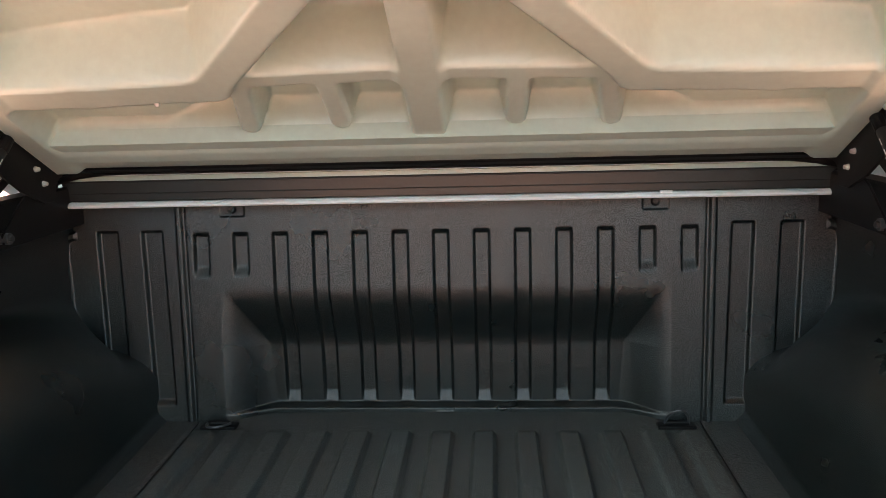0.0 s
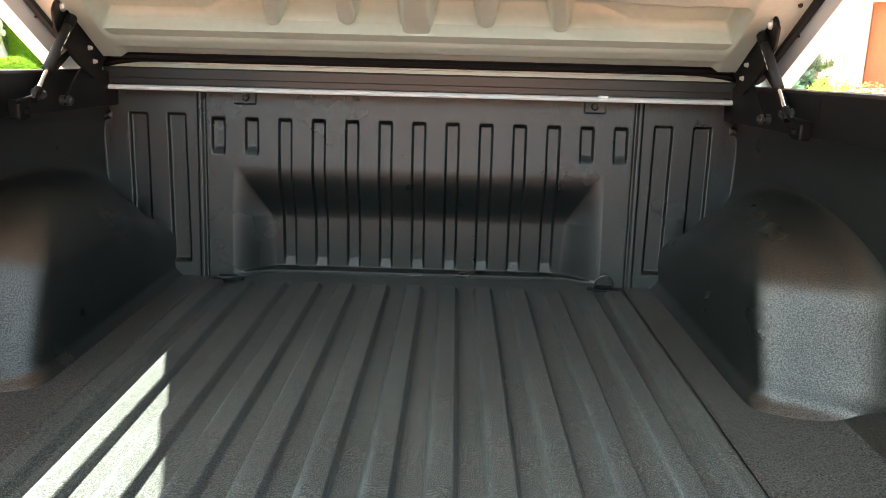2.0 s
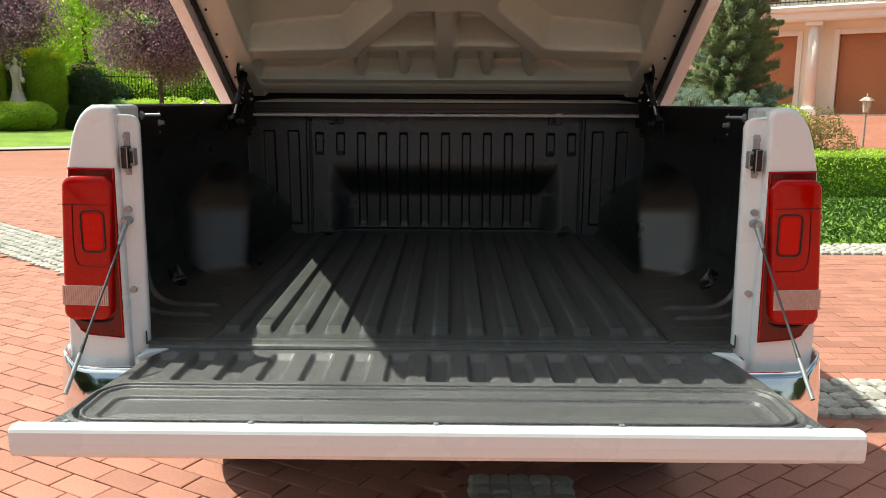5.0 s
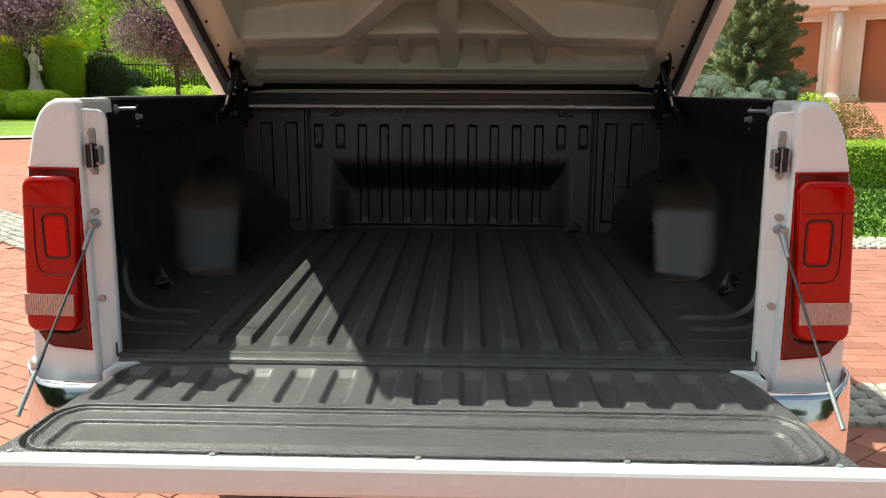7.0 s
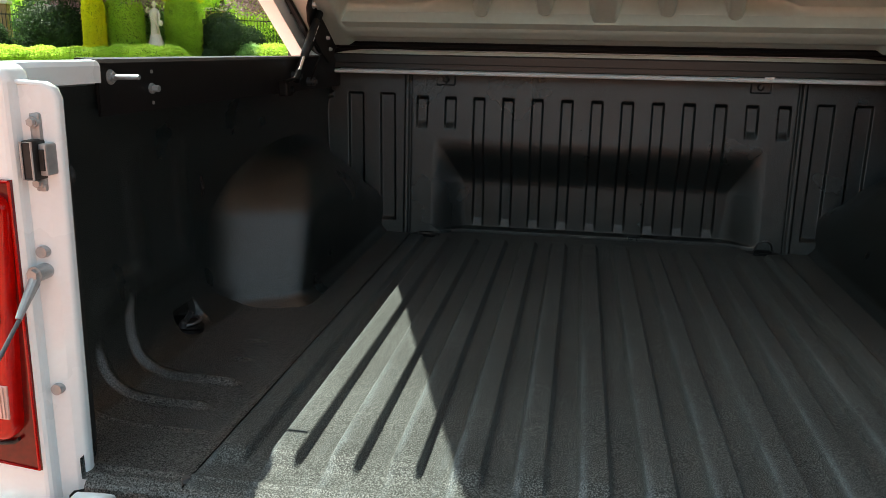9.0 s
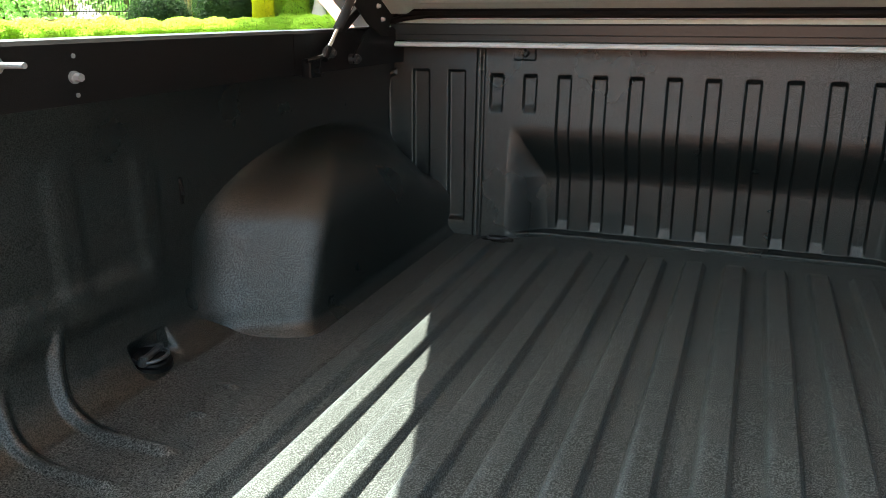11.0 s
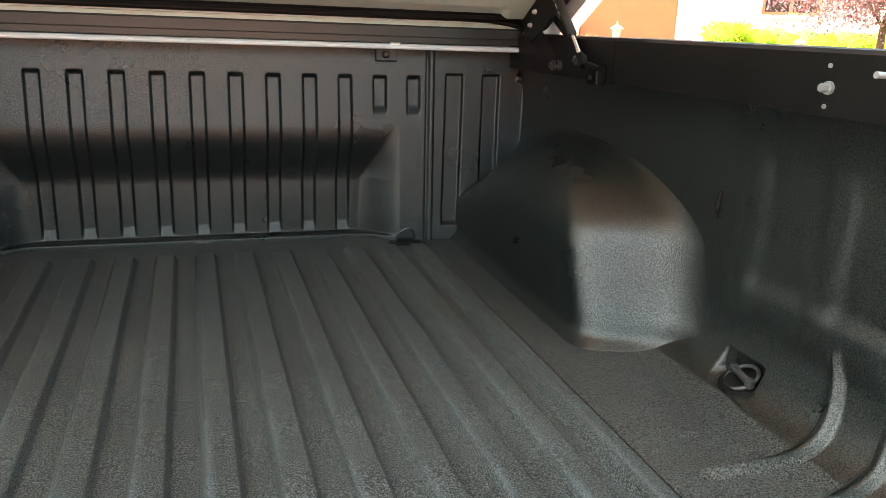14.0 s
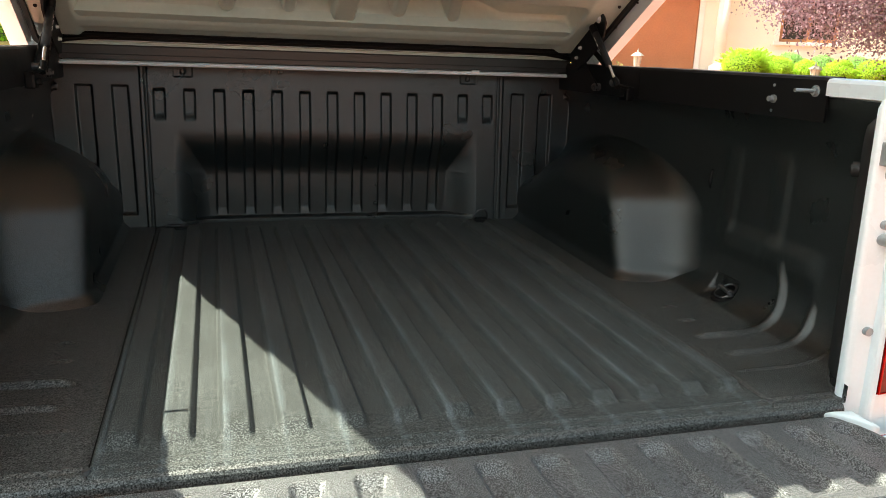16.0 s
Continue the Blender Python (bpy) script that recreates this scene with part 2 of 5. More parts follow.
def prism(bm, outline, axis, a, b, bevel=0.0, seg=2):
    """An outline in two axes drawn out along the third, from a to b."""
    def put(p, w):
        return {"x": (w, p[0], p[1]), "y": (p[0], w, p[1]), "z": (p[0], p[1], w)}[axis]
    A = [bm.verts.new(put(p, a)) for p in outline]
    B = [bm.verts.new(put(p, b)) for p in outline]
    n = len(outline)
    fs = [bm.faces.new(A), bm.faces.new(B[::-1])]
    fs += [bm.faces.new((A[i], B[i], B[(i + 1) % n], A[(i + 1) % n])) for i in range(n)]
    bmesh.ops.recalc_face_normals(bm, faces=fs)
    if bevel:
        es = list({e for f in fs[:2] for e in f.edges})
        bmesh.ops.bevel(bm, geom=es, offset=bevel, segments=seg, affect="EDGES", profile=0.6)
    return bm


def sstep(a, b, x):
    t = np.clip((x - a) / (b - a), 0, 1)
    return t * t * (3 - 2 * t)


def ridge(d, half, slope):
    """1 inside half of the middle line, falling to 0 over the slope."""
    return 1 - sstep(half, half + slope, np.abs(d))


def rrect(x, y, x0, x1, y0, y1, r):
    """Signed distance to a rectangle with rounded corners."""
    dx = np.abs(x - (x0 + x1) / 2) - (x1 - x0) / 2 + r
    dy = np.abs(y - (y0 + y1) / 2) - (y1 - y0) / 2 + r
    return np.hypot(np.maximum(dx, 0), np.maximum(dy, 0)) + np.minimum(np.maximum(dx, dy), 0) - r


def capsule(x, y, ax, ay, bx, by):
    """Distance to a line between two points."""
    px, py, vx, vy = x - ax, y - ay, bx - ax, by - ay
    t = np.clip((px * vx + py * vy) / (vx * vx + vy * vy), 0, 1)
    return np.hypot(px - t * vx, py - t * vy)


# ---------------------------------------------------------------- pickup truck
FLOOR_Z = 0.80
truck = thing("pickup_truck", "white pickup truck with open tailgate and raised cargo bed lid", "pickup truck")


def floor_z(y):
    return FLOOR_Z + 0.013 * y


# cargo bed floor with thirteen lengthwise ridges
xs = np.linspace(-0.5815, 0.5815, 520)
ys = np.unique(np.concatenate([np.linspace(0.0, 0.17, 60), np.linspace(0.17, 1.5, 70), np.linspace(1.5, 1.66, 40)]))
X, Y = np.meshgrid(xs, ys)
k = np.round(X / PITCH)
mid = k * PITCH - 0.012 * np.sign(k) * (np.abs(k) > 5.5)
Z = floor_z(Y) + 0.0165 * ridge(X - mid, 0.0185, 0.0095) * sstep(0.070, 0.105, Y) * (1 - sstep(1.478, 1.505, Y))
Z += 0.0035 * ridge(Y - 0.030, 0.003, 0.004) - 0.006 * sstep(0.012, 0.0, Y)
Z -= 0.005 * sstep(0.5775, 0.5815, np.abs(X))
part_mesh("bed_floor", grid(X, Y, Z), LINER_LIT_FLOOR, truck, "black sprayed bed floor with lengthwise ridges", smooth=True)
sill = part("bed_sill", prism(bmesh.new(), [(0.004, 0.796), (-0.003, 0.793), (-0.007, 0.787), (-0.0085, 0.779), (-0.0085, 0.755), (0.0, 0.745), (0.03, 0.745), (0.03, 0.785)], "x", -0.727, 0.727, 0), LINER_LIT_EDGE, truck, "rounded black sprayed sill at the bed's end", smooth=False)
part("drain_slot", boxed(-0.222, -0.198, -0.0105, -0.006, 0.768, 0.782, bevel=0.003), RUBBER, sill, "small dark drain slot")
part("bed_underside", boxed(-0.9, 0.9, 0.0, 1.66, 0.66, 0.775, bevel=0.01), BLACK, truck)

# bed sides with wheel housings
SEC_A = np.array([(.5827, -.003), (.590, 0), (.68, 0), (.75, .001), (.79, .006), (.82, .018), (.843, .04), (.857, .075), (.864, .12), (.869, .20), (.872, .30), (.873, .38), (.869, .43), (.858, .465), (.846, .490), (.840, .51), (.838, .54)])


def resample(sec, n, dense):
    d = np.r_[0, np.cumsum(np.hypot(*np.diff(sec, axis=0).T))]
    t = np.linspace(0, d[-1], n)
    sec_x, sec_z = np.interp(t, d, sec[:, 0]), np.interp(t, d, sec[:, 1])
    ker = np.ones(dense) / dense
    out = []
    for v in (sec_x, sec_z):
        pad = np.r_[np.full(dense // 2, v[0]), v, np.full(dense // 2, v[-1])]
        sm = np.convolve(pad, ker, "valid")
        sm[:4], sm[-4:] = v[:4], v[-4:]
        out.append(sm)
    return out


NS = 170
AX, AZ = resample(SEC_A, NS, 9)


def bed_side(side):
    ys = np.unique(np.concatenate([np.linspace(0.0, 0.62, 150), np.linspace(0.62, 1.0, 90), np.linspace(1.0, 1.63, 50)]))
    Yg = np.repeat(ys[:, None], NS, 1)
    Xg = np.repeat(AX[None, :], len(ys), 0)
    Zg = np.repeat(AZ[None, :], len(ys), 0)
    # ribs that run over the corner and up the wall
    arc = np.r_[0, np.cumsum(np.hypot(np.diff(AX), np.diff(AZ)))][None, :]
    lift = np.zeros_like(Xg)
    for yc, s0, s1, h, half, slope in ((0.345, 0.050, 0.40, 0.011, 0.003, 0.014), (0.245, 0.058, 0.34, 0.009, 0.003, 0.012), (0.160, 0.02, 0.26, 0.0035, 0.001, 0.0035), (0.452, 0.072, 0.135, 0.008, 0.002, 0.007), (0.55, 0.080, 0.145, 0.007, 0.002, 0.007)):
        bend = yc + 0.05 * np.clip((arc - 0.26) / 0.2, 0, 1) ** 1.5
        lift += h * ridge(Yg - bend, half, slope) * sstep(s0, s0 + 0.035, arc) * (1 - sstep(s1 - 0.05, s1, arc))
    # upright ribs and a lengthwise swage in the wall
    for yc in (0.42, 0.60):
        lift += 0.0032 * ridge(Yg - yc - 0.03 * sstep(0.2, 0.1, Zg), 0.012, 0.03) * sstep(0.10, 0.2, Zg) * (1 - sstep(0.36, 0.42, Zg))
    lift += 0.007 * ridge(Yg - 0.44, 0.14, 0.06) * ridge(Zg - 0.165, 0.012, 0.04)
    tx, tz = np.gradient(Xg, axis=1), np.gradient(Zg, axis=1)
    ln = np.hypot(tx, tz) + 1e-9
    Xg, Zg = Xg - lift * tz / ln, Zg + lift * tx / ln
    # round pocket for the tie-down ring
    dy = np.where(Yg > 0.54, 0.8, 1.0) * np.abs(Yg - 0.54)
    deep = 0.850 + np.sqrt(np.clip(0.042 ** 2 - dy ** 2, 0, 1)) * 0.85
    low, high = int(np.argmax(AZ > 0.009)), int(np.argmax(AZ > 0.066))
    mid = (low + high) // 2
    j = np.arange(NS)[None, :]
    go, rise = np.clip((j - low) / (mid - low), 0, 1), np.clip((j - mid) / (high - mid), 0, 1)
    cut = (1 - sstep(0.034, 0.050, dy)) * ((j >= low) & (j <= high))
    seat = AZ[low] + 0.026 * go
    Xg = Xg + cut * (AX[low] + (deep - AX[low]) * go - Xg)
    Zg = Zg + cut * (seat + (AZ[high] - AZ[low] - 0.026) * rise - Zg)
    # the wall closes in towards the tailgate post
    Yg = np.where(Zg > 0.03, np.maximum(Yg, 0.034), Yg)
    t = np.clip((Yg - 0.034) / 0.21, 0, 1)
    Xg = np.minimum(Xg, 0.734 + 0.168 * (0.45 * t + 0.55 * t * t * (3 - 2 * t)) + 0.13 * sstep(0.40, 0.53, Zg))
    flat = 1 - sstep(0.0, 0.03, Zg)
    Zg = Zg + flat * (0.0035 * ridge(Yg - 0.030, 0.003, 0.004) - 0.006 * sstep(0.012, 0.0, Yg))
    me = grid(side * Xg, Yg, FLOOR_Z + 0.013 * Yg + Zg)
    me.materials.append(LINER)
    me.materials.append(LINER_LIT_EDGE)
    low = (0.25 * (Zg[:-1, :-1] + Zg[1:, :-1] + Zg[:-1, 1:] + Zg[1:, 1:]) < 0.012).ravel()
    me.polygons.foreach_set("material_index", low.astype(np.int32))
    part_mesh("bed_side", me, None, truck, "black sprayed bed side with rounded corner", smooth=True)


bed_side(1)
bed_side(-1)


def wheel_housing(side):
    """A box with a flat upright rear face that stands out of the bed side over the wheel."""
    zs = np.unique(np.concatenate([np.linspace(-0.004, 0.05, 26), np.linspace(0.05, 0.345, 110)]))
    u = np.concatenate([np.linspace(0, 1, 56)[:-1], np.linspace(1, 2, 70)[:-1], 2 + 0.22 * np.linspace(0, 1, 64)[:-1], np.linspace(2.22, 3, 60)])
    U, Zg = np.meshgrid(u, zs)
    zc = np.clip(Zg, 0, 1)
    lean = 0.40 * zc + 0.27 * np.clip((Zg - 0.200) / 0.145, 0, 1.2) ** 2
    flare = np.clip(1 - zc / 0.026, 0, 1) ** 2.0
    outer, inner = 0.722 + lean - 0.14 * zc - 0.018 * flare, 0.795 + lean - 0.018 * flare
    across, along = np.clip(U - 1, 0, 1), np.clip(U - 2, 0, 1)
    Y = outer - 0.17 * (1 - np.clip(U, 0, 1)) + (inner - outer) * across + (1.64 - inner) * along
    top = 0.335 - 0.125 * np.clip((Y - 1.18) / 0.4, 0, 1.2) ** 2
    t = np.clip((top - Zg) / (0.16 * top / 0.335), 0, 1)
    P = 0.190 * (1 - (1 - t) ** 2.2) ** 0.65 + 0.024 * flare
    wall = np.maximum(np.interp(zc, AZ, AX), 0.848) + 0.004
    X = np.where(U <= 1, wall, (0.8705 - P) * across + wall * (1 - across))
    for k in range(190):
        for V in (X, Y):
            V[:, 1:-1] = (V[:, :-2] + 2 * V[:, 1:-1] + V[:, 2:]) / 4
    for k in range(600):
        for V in (X, Y):
            V[:, 1:100] = (V[:, :99] + 2 * V[:, 1:100] + V[:, 2:101]) / 4
    for k in range(14):
        for V in (X, Y):
            V[1:-1] = (V[:-2] + 2 * V[1:-1] + V[2:]) / 4
    me = grid(side * X, Y, FLOOR_Z + 0.013 * Y + Zg)
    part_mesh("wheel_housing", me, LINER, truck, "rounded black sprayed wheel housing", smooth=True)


wheel_housing(1)
wheel_housing(-1)


# front wall of the bed
xs = np.linspace(-0.905, 0.905, 820)
zs = np.linspace(0.795, 1.345, 270)
X, Z = np.meshgrid(xs, zs)
A = np.abs(X)
Yh = 1.565 + 0.045 * np.clip((Z - 0.82) / 0.45, 0, 1.2)
edge = np.interp(Z, [0.80, 0.835, 0.985, 1.13], [0.415, 0.41, 0.42, 0.50])
ramp = np.clip((0.515 - A) / (0.515 - edge), 0, 1)
inset = (0.5 * ramp + 0.5 * ramp * ramp * (3 - 2 * ramp)) * sstep(1.135, 0.975, Z)
Yh = Yh + inset * (1.645 - Yh)
Yh -= 0.030 * inset * sstep(0.838, 0.831, Z)
k = np.round(X / PITCH)
ka = np.abs(k)
low = np.where(ka <= 4, 0.862, 1.186)
on = ka <= 6
groove = ridge(X - k * PITCH, 0.0138, 0.0062) * sstep(low - 0.030, low + 0.004, Z) * (1 - sstep(1.252, 1.266, Z)) * on
Yh += 0.0125 * groove
for xc in (0.671, 0.777):
    lean = xc - 0.03 * (1.27 - Z)
    Yh += 0.012 * ridge(A - lean, 0.020, 0.007) * sstep(0.855, 0.872, Z) * (1 - sstep(1.264, 1.272, Z))
seam = 0.594 - 0.014 * (1.33 - Z)
Yh += 0.004 * ridge(A - seam, 0.0015, 0.003) - 0.005 * ridge(A - seam - 0.012, 0.004, 0.004)
d = rrect(A, Z, 0.451, 0.509, 1.30, 1.36, 0.004)
Yh += 0.0035 * sstep(0.002, -0.002, d)
Yh += 0.004 * sstep(0.003, 0.0, np.hypot(A - 0.480, Z - 1.317) - 0.007)
bead = rrect(A, Z, 0.70, 0.884 - 0.05 * (1.262 - Z), 0.6, 1.262, 0.03)
Yh -= 0.010 * ridge(bead, 0.004, 0.008) * (A > 0.85)
Yh += 0.012 * sstep(0.004, 0.02, bead) * (Z < 1.28) * (A > 0.86)
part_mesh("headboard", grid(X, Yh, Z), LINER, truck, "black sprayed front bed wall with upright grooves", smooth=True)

# tailgate, folded down
tailgate = part("tailgate", boxed(-0.70, 0.70, -0.52, -0.045, 0.735, 0.768, bevel=0.010), PAINT, truck, "lowered white tailgate with black sprayed inner face")
xs = np.linspace(-0.742, 0.742, 620)
ys = np.linspace(-0.512, -0.035, 340)
X, Y = np.meshgrid(xs, ys)
half = np.interp(Y, [-0.512, -0.44, -0.20, -0.12, -0.08, -0.055, -0.035], [0.746, 0.734, 0.712, 0.702, 0.690, 0.672, 0.640])
X = X * half / 0.742
Zt = np.full_like(X, 0.800)
k = np.clip(np.round(X / PITCH), -7, 7)
Zt -= 0.014 * ridge(X - k * PITCH, 0.016, 0.014) * sstep(-0.068, -0.100, Y) * sstep(-0.272, -0.25, Y)
d1 = rrect(X, Y, -0.698, 0.698, -0.497, -0.302, 0.06)
Zt += 0.003 * ridge(d1 - 0.0085, 0.003, 0.004) - 0.014 * ridge(d1, 0.0028, 0.0030) + 0.003 * ridge(d1 + 0.008, 0.003, 0.004) - 0.003 * sstep(-0.010, -0.016, d1)
d2 = rrect(X, Y, -0.652, 0.652, -0.478, -0.362, 0.025)
Zt -= 0.0045 * sstep(0.0, -0.004, d2) * (1 - 0.8 * sstep(-0.012, -0.035, d2)) - 0.002 * ridge(d2 - 0.004, 0.002, 0.004)
Zt -= 0.020 * sstep(-0.055, -0.035, Y) + 0.012 * sstep(half - 0.02, half, np.abs(X)) + 0.004 * sstep(-0.505, -0.512, Y)
part_mesh("tailgate_liner", grid(X, Y, Zt), LINER_COARSE, tailgate, "grainy black sprayed tailgate liner", smooth=True)
part("tailgate_edge", prism(bmesh.new(), [(-0.508, 0.803), (-0.527, 0.8055), (-0.5345, 0.804), (-0.539, 0.8005), (-0.5415, 0.795), (-0.5425, 0.775), (-0.5415, 0.755), (-0.536, 0.747), (-0.50, 0.742), (-0.50, 0.79)], "x", -0.782, 0.782, 0.003), PAINT, tailgate, "white painted tailgate edge")
for xc in (-0.69, -0.345, 0.0, 0.345, 0.69):
    bm = bmesh.new()
    rod(bm, (xc, -0.507, 0.799), (xc, -0.507, 0.8065), 0.007, 0.005)
    part("screw", bm, STEEL, tailgate)

for s in (-1, 1):
    bm = bmesh.new()
    prism(bm, [(s * x, y) for x, y in [(0.726, -0.092), (0.726, -0.026), (0.690, -0.022), (0.668, -0.022), (0.690, -0.036), (0.706, -0.056), (0.716, -0.080)]], "z", 0.756, 0.793, 0.006, 3)
    part("hinge_cover", bm, PAINT, tailgate, "rounded white painted hinge cover", True)

# rear posts, fenders and rails
def shade_flat_large(me, limit=0.003):
    """Large faces stay flat; bevels stay smooth."""
    for f in me.polygons:
        f.use_smooth = f.area < limit


def jamb_set(x):
    """How far the slanting jamb lies forward of its outer edge."""
    return 0.025 * max(0.0, 0.775 - x) / 0.047


def post(side):
    jamb = [(0.730, 0.765), (0.724, 1.338), (0.728, 1.352), (0.738, 1.360), (0.775, 1.364), (0.80, 1.362), (0.80, 0.70), (0.74, 0.70)]
    bm = bmesh.new()
    prism(bm, [(side * x, z) for x, z in jamb], "y", -0.012, 0.004, 0.005, 3)
    for v in bm.verts:
        v.co.y += jamb_set(abs(v.co.x))
    p = part("rear_post", bm, PAINT, truck, "white painted body corner beside the tailgate", True)
    shade_flat_large(p.data)
    curve = [(0.766, 1.360), (0.770, 1.374), (0.780, 1.382), (0.80, 1.3845), (0.818, 1.3825), (0.834, 1.375), (0.849, 1.360), (0.862, 1.338), (0.873, 1.310), (0.888, 1.245), (0.905, 1.12), (0.915, 0.95), (0.918, 0.80), (0.915, 0.70), (0.80, 0.66), (0.766, 0.70)]
    bm = bmesh.new()
    prism(bm, [(side * x, z) for x, z in curve], "y", -0.024, 0.030, 0.016, 5)
    c = part("corner_panel", bm, PAINT, p, "rounded white outer corner panel", True)
    shade_flat_large(c.data)
    return p


def fender(side):
    outer = [(0.84, 1.3805), (0.848, 1.357), (0.870, 1.313), (0.886, 1.245), (0.903, 1.12), (0.913, 0.95), (0.916, 0.80), (0.913, 0.70), (0.89, 0.50)]
    sec = outer + [(x - 0.007, z - 0.002) for x, z in reversed(outer)]
    bm = bmesh.new()
    prism(bm, [(side * x, z) for x, z in sec], "y", 0.02, 1.68, 0)
    part("fender", bm, PAINT, truck, "white painted bed side panel")
    bm = bmesh.new()
    prism(bm, [(side * x, z) for x, z in [(0.822, 1.347), (0.8215, 1.374), (0.826, 1.3815), (0.836, 1.3838), (0.850, 1.375), (0.862, 1.355), (0.862, 1.347)]], "y", 0.02, 0.270, 0.003)
    part("rail_end", bm, PAINT, truck, "white painted end of the bed rail")
    # black mounting rail of the lid
    bm = bmesh.new()
    prism(bm, [(side * x, z) for x, z in [(0.829, 1.292), (0.829, 1.378), (0.834, 1.384), (0.87, 1.386), (0.87, 1.382), (0.836, 1.379), (0.834, 1.292)]], "y", 0.272, 1.036, 0)
    rail = part("lid_rail", bm, BLACK, truck, "flat black metal rail on the bed side")
    bm = bmesh.new()
    prism(bm, [(side * x, z) for x, z in [(0.8305, 1.290), (0.8305, 1.377), (0.8355, 1.383), (0.87, 1.385), (0.87, 1.381), (0.8365, 1.290)]], "y", 1.040, 1.62, 0)
    part("lid_rail", bm, BLACK, truck, "flat black metal rail on the bed side")
    # locking pin and bolt on the rail
    bm = bmesh.new()
    rod(bm, (side * 0.83, 0.306, 1.355), (side * 0.776, 0.306, 1.356), 0.0042)
    rod(bm, (side * 0.83, 0.306, 1.355), (side * 0.822, 0.306, 1.355), 0.0095, n=6)
    rod(bm, (side * 0.83, 0.306, 1.355), (side * 0.827, 0.306, 1.355), 0.0125, n=20)
    part("locking_pin", bm, STEEL, rail, "bright steel locking pin")
    bm = bmesh.new()
    rod(bm, (side * 0.83, 0.433, 1.331), (side * 0.824, 0.433, 1.331), 0.0092, n=20)
    rod(bm, (side * 0.826, 0.433, 1.331), (side * 0.813, 0.433, 1.331), 0.0062, n=6)
    part("rail_bolt", bm, STEEL, rail, "bright steel bolt")
    for dz in (-0.026, 0.030):
        bm = bmesh.new()
        rod(bm, (side * 0.83, 0.437, 1.331 + dz), (side * 0.827, 0.437, 1.331 + dz), 0.0034)
        part("rivet", bm, STEEL, rail)


for s in (-1, 1):
    p = post(s)
    fender(s)
    # hardware on the post's jamb
    strap = part("tailgate_strap", rod(bmesh.new(), (s * 0.757, -0.016, 1.095), (s * 0.772, -0.335, 0.80), 0.0029, n=10), DARKSTEEL, truck, "thin steel tailgate strap")
    bm = bmesh.new()
    rod(bm, (s * 0.757, 0.006, 1.108), (s * 0.757, -0.022, 1.108), 0.011, n=20)
    rod(bm, (s * 0.757, -0.022, 1.108), (s * 0.757, -0.028, 1.108), 0.008, n=6)
    part("strap_pivot", bm, STEEL, strap, "steel pivot bolt")
    bm = bmesh.new()
    rod(bm, (s * 0.757, -0.016, 1.108), (s * 0.7594, -0.058, 1.058), 0.0085, 0.0045, n=12)
    part("strap_eye", bm, STEEL, strap, "pressed steel strap end")
    a, b = Vector((s * 0.757, -0.016, 1.095)), Vector((s * 0.772, -0.335, 0.80))
    part("strap_sleeve", rod(bmesh.new(), a.lerp(b, 0.70), a.lerp(b, 0.80), 0.0036, 0.0048), DARKSTEEL, strap, "crimped dark steel sleeve")
    part("strap_end", rod(bmesh.new(), a.lerp(b, 0.80), a.lerp(b, 1.02), 0.0045, 0.0048), STEEL, strap, "pale metal strap end")
    for z in (1.135, 0.935):
        bm = bmesh.new()
        rod(bm, (s * 0.756, 0.008, z), (s * 0.756, -0.006, z), 0.009, 0.008, n=18)
        part("bolt", bm, STEEL, p)
    latch = part("latch_striker", boxed(*sorted((s * 0.7415, s * 0.7585)), -0.020, 0.020, 1.234, 1.287, bevel=0.004), RUBBER, truck, "dark steel latch striker with bolts")
    part("striker_plate", boxed(*sorted((s * 0.7300, s * 0.7410)), -0.010, 0.026, 1.240, 1.282, bevel=0.003), STEEL, latch, "bright steel striker plate")
    part("striker_tab", boxed(*sorted((s * 0.7425, s * 0.7575)), 0.000, 0.018, 1.217, 1.321, bevel=0.004), STEEL, latch, "rounded steel mounting tab")
    bm = bmesh.new()
    tube(bm, [(s * 0.7425, -0.021, 1.236), (s * 0.7425, -0.021, 1.285), (s * 0.7575, -0.021, 1.285), (s * 0.7575, -0.021, 1.236)], 0.0016, 6, closed=True)
    part("striker_frame", bm, STEEL, latch, "bright steel rim")
    part("striker_slot", boxed(*sorted((s * 0.7325, s * 0.7385)), -0.0125, -0.009, 1.247, 1.275), RUBBER, latch)
    for z in (1.309, 1.229):
        bm = bmesh.new()
        rod(bm, (s * 0.750, 0.006, z), (s * 0.750, -0.004, z), 0.0078, 0.007, n=20)
        rod(bm, (s * 0.750, -0.003, z), (s * 0.750, -0.009, z), 0.0055, n=6)
        part("latch_bolt", bm, STEEL, latch)
    # black cover that closes the bed's rear corner, with a rounded top
    yc, zc = np.meshgrid(np.linspace(0.026, 0.205, 40), np.linspace(0, 1, 40))
    tc = np.clip((yc - 0.034) / 0.21, 0, 1)
    xc = 0.7335 + 0.160 * (0.45 * tc + 0.55 * tc * tc * (3 - 2 * tc)) + 0.010 * sstep(0.190, 0.205, yc)
    top = 1.322 - 0.040 * (1 - np.sqrt(1 - np.clip((yc - 0.150) / 0.056, 0, 1) ** 2))
    zc = FLOOR_Z + 0.03 + (top - FLOOR_Z - 0.03) * zc
    xc = xc + 0.030 * sstep(0.035, 0.0, top - zc) ** 2
    cover = part_mesh("corner_cover", grid(s * xc, yc, zc), RUBBER, truck, "smooth black plastic cover in the bed's rear corner", smooth=True)
    # round plug in the corner panel
    bm = bmesh.new()
    q = Vector((s * 0.815, 0.150, 1.213))
    nrm = Vector((-s * 0.75, 0.66, 0))
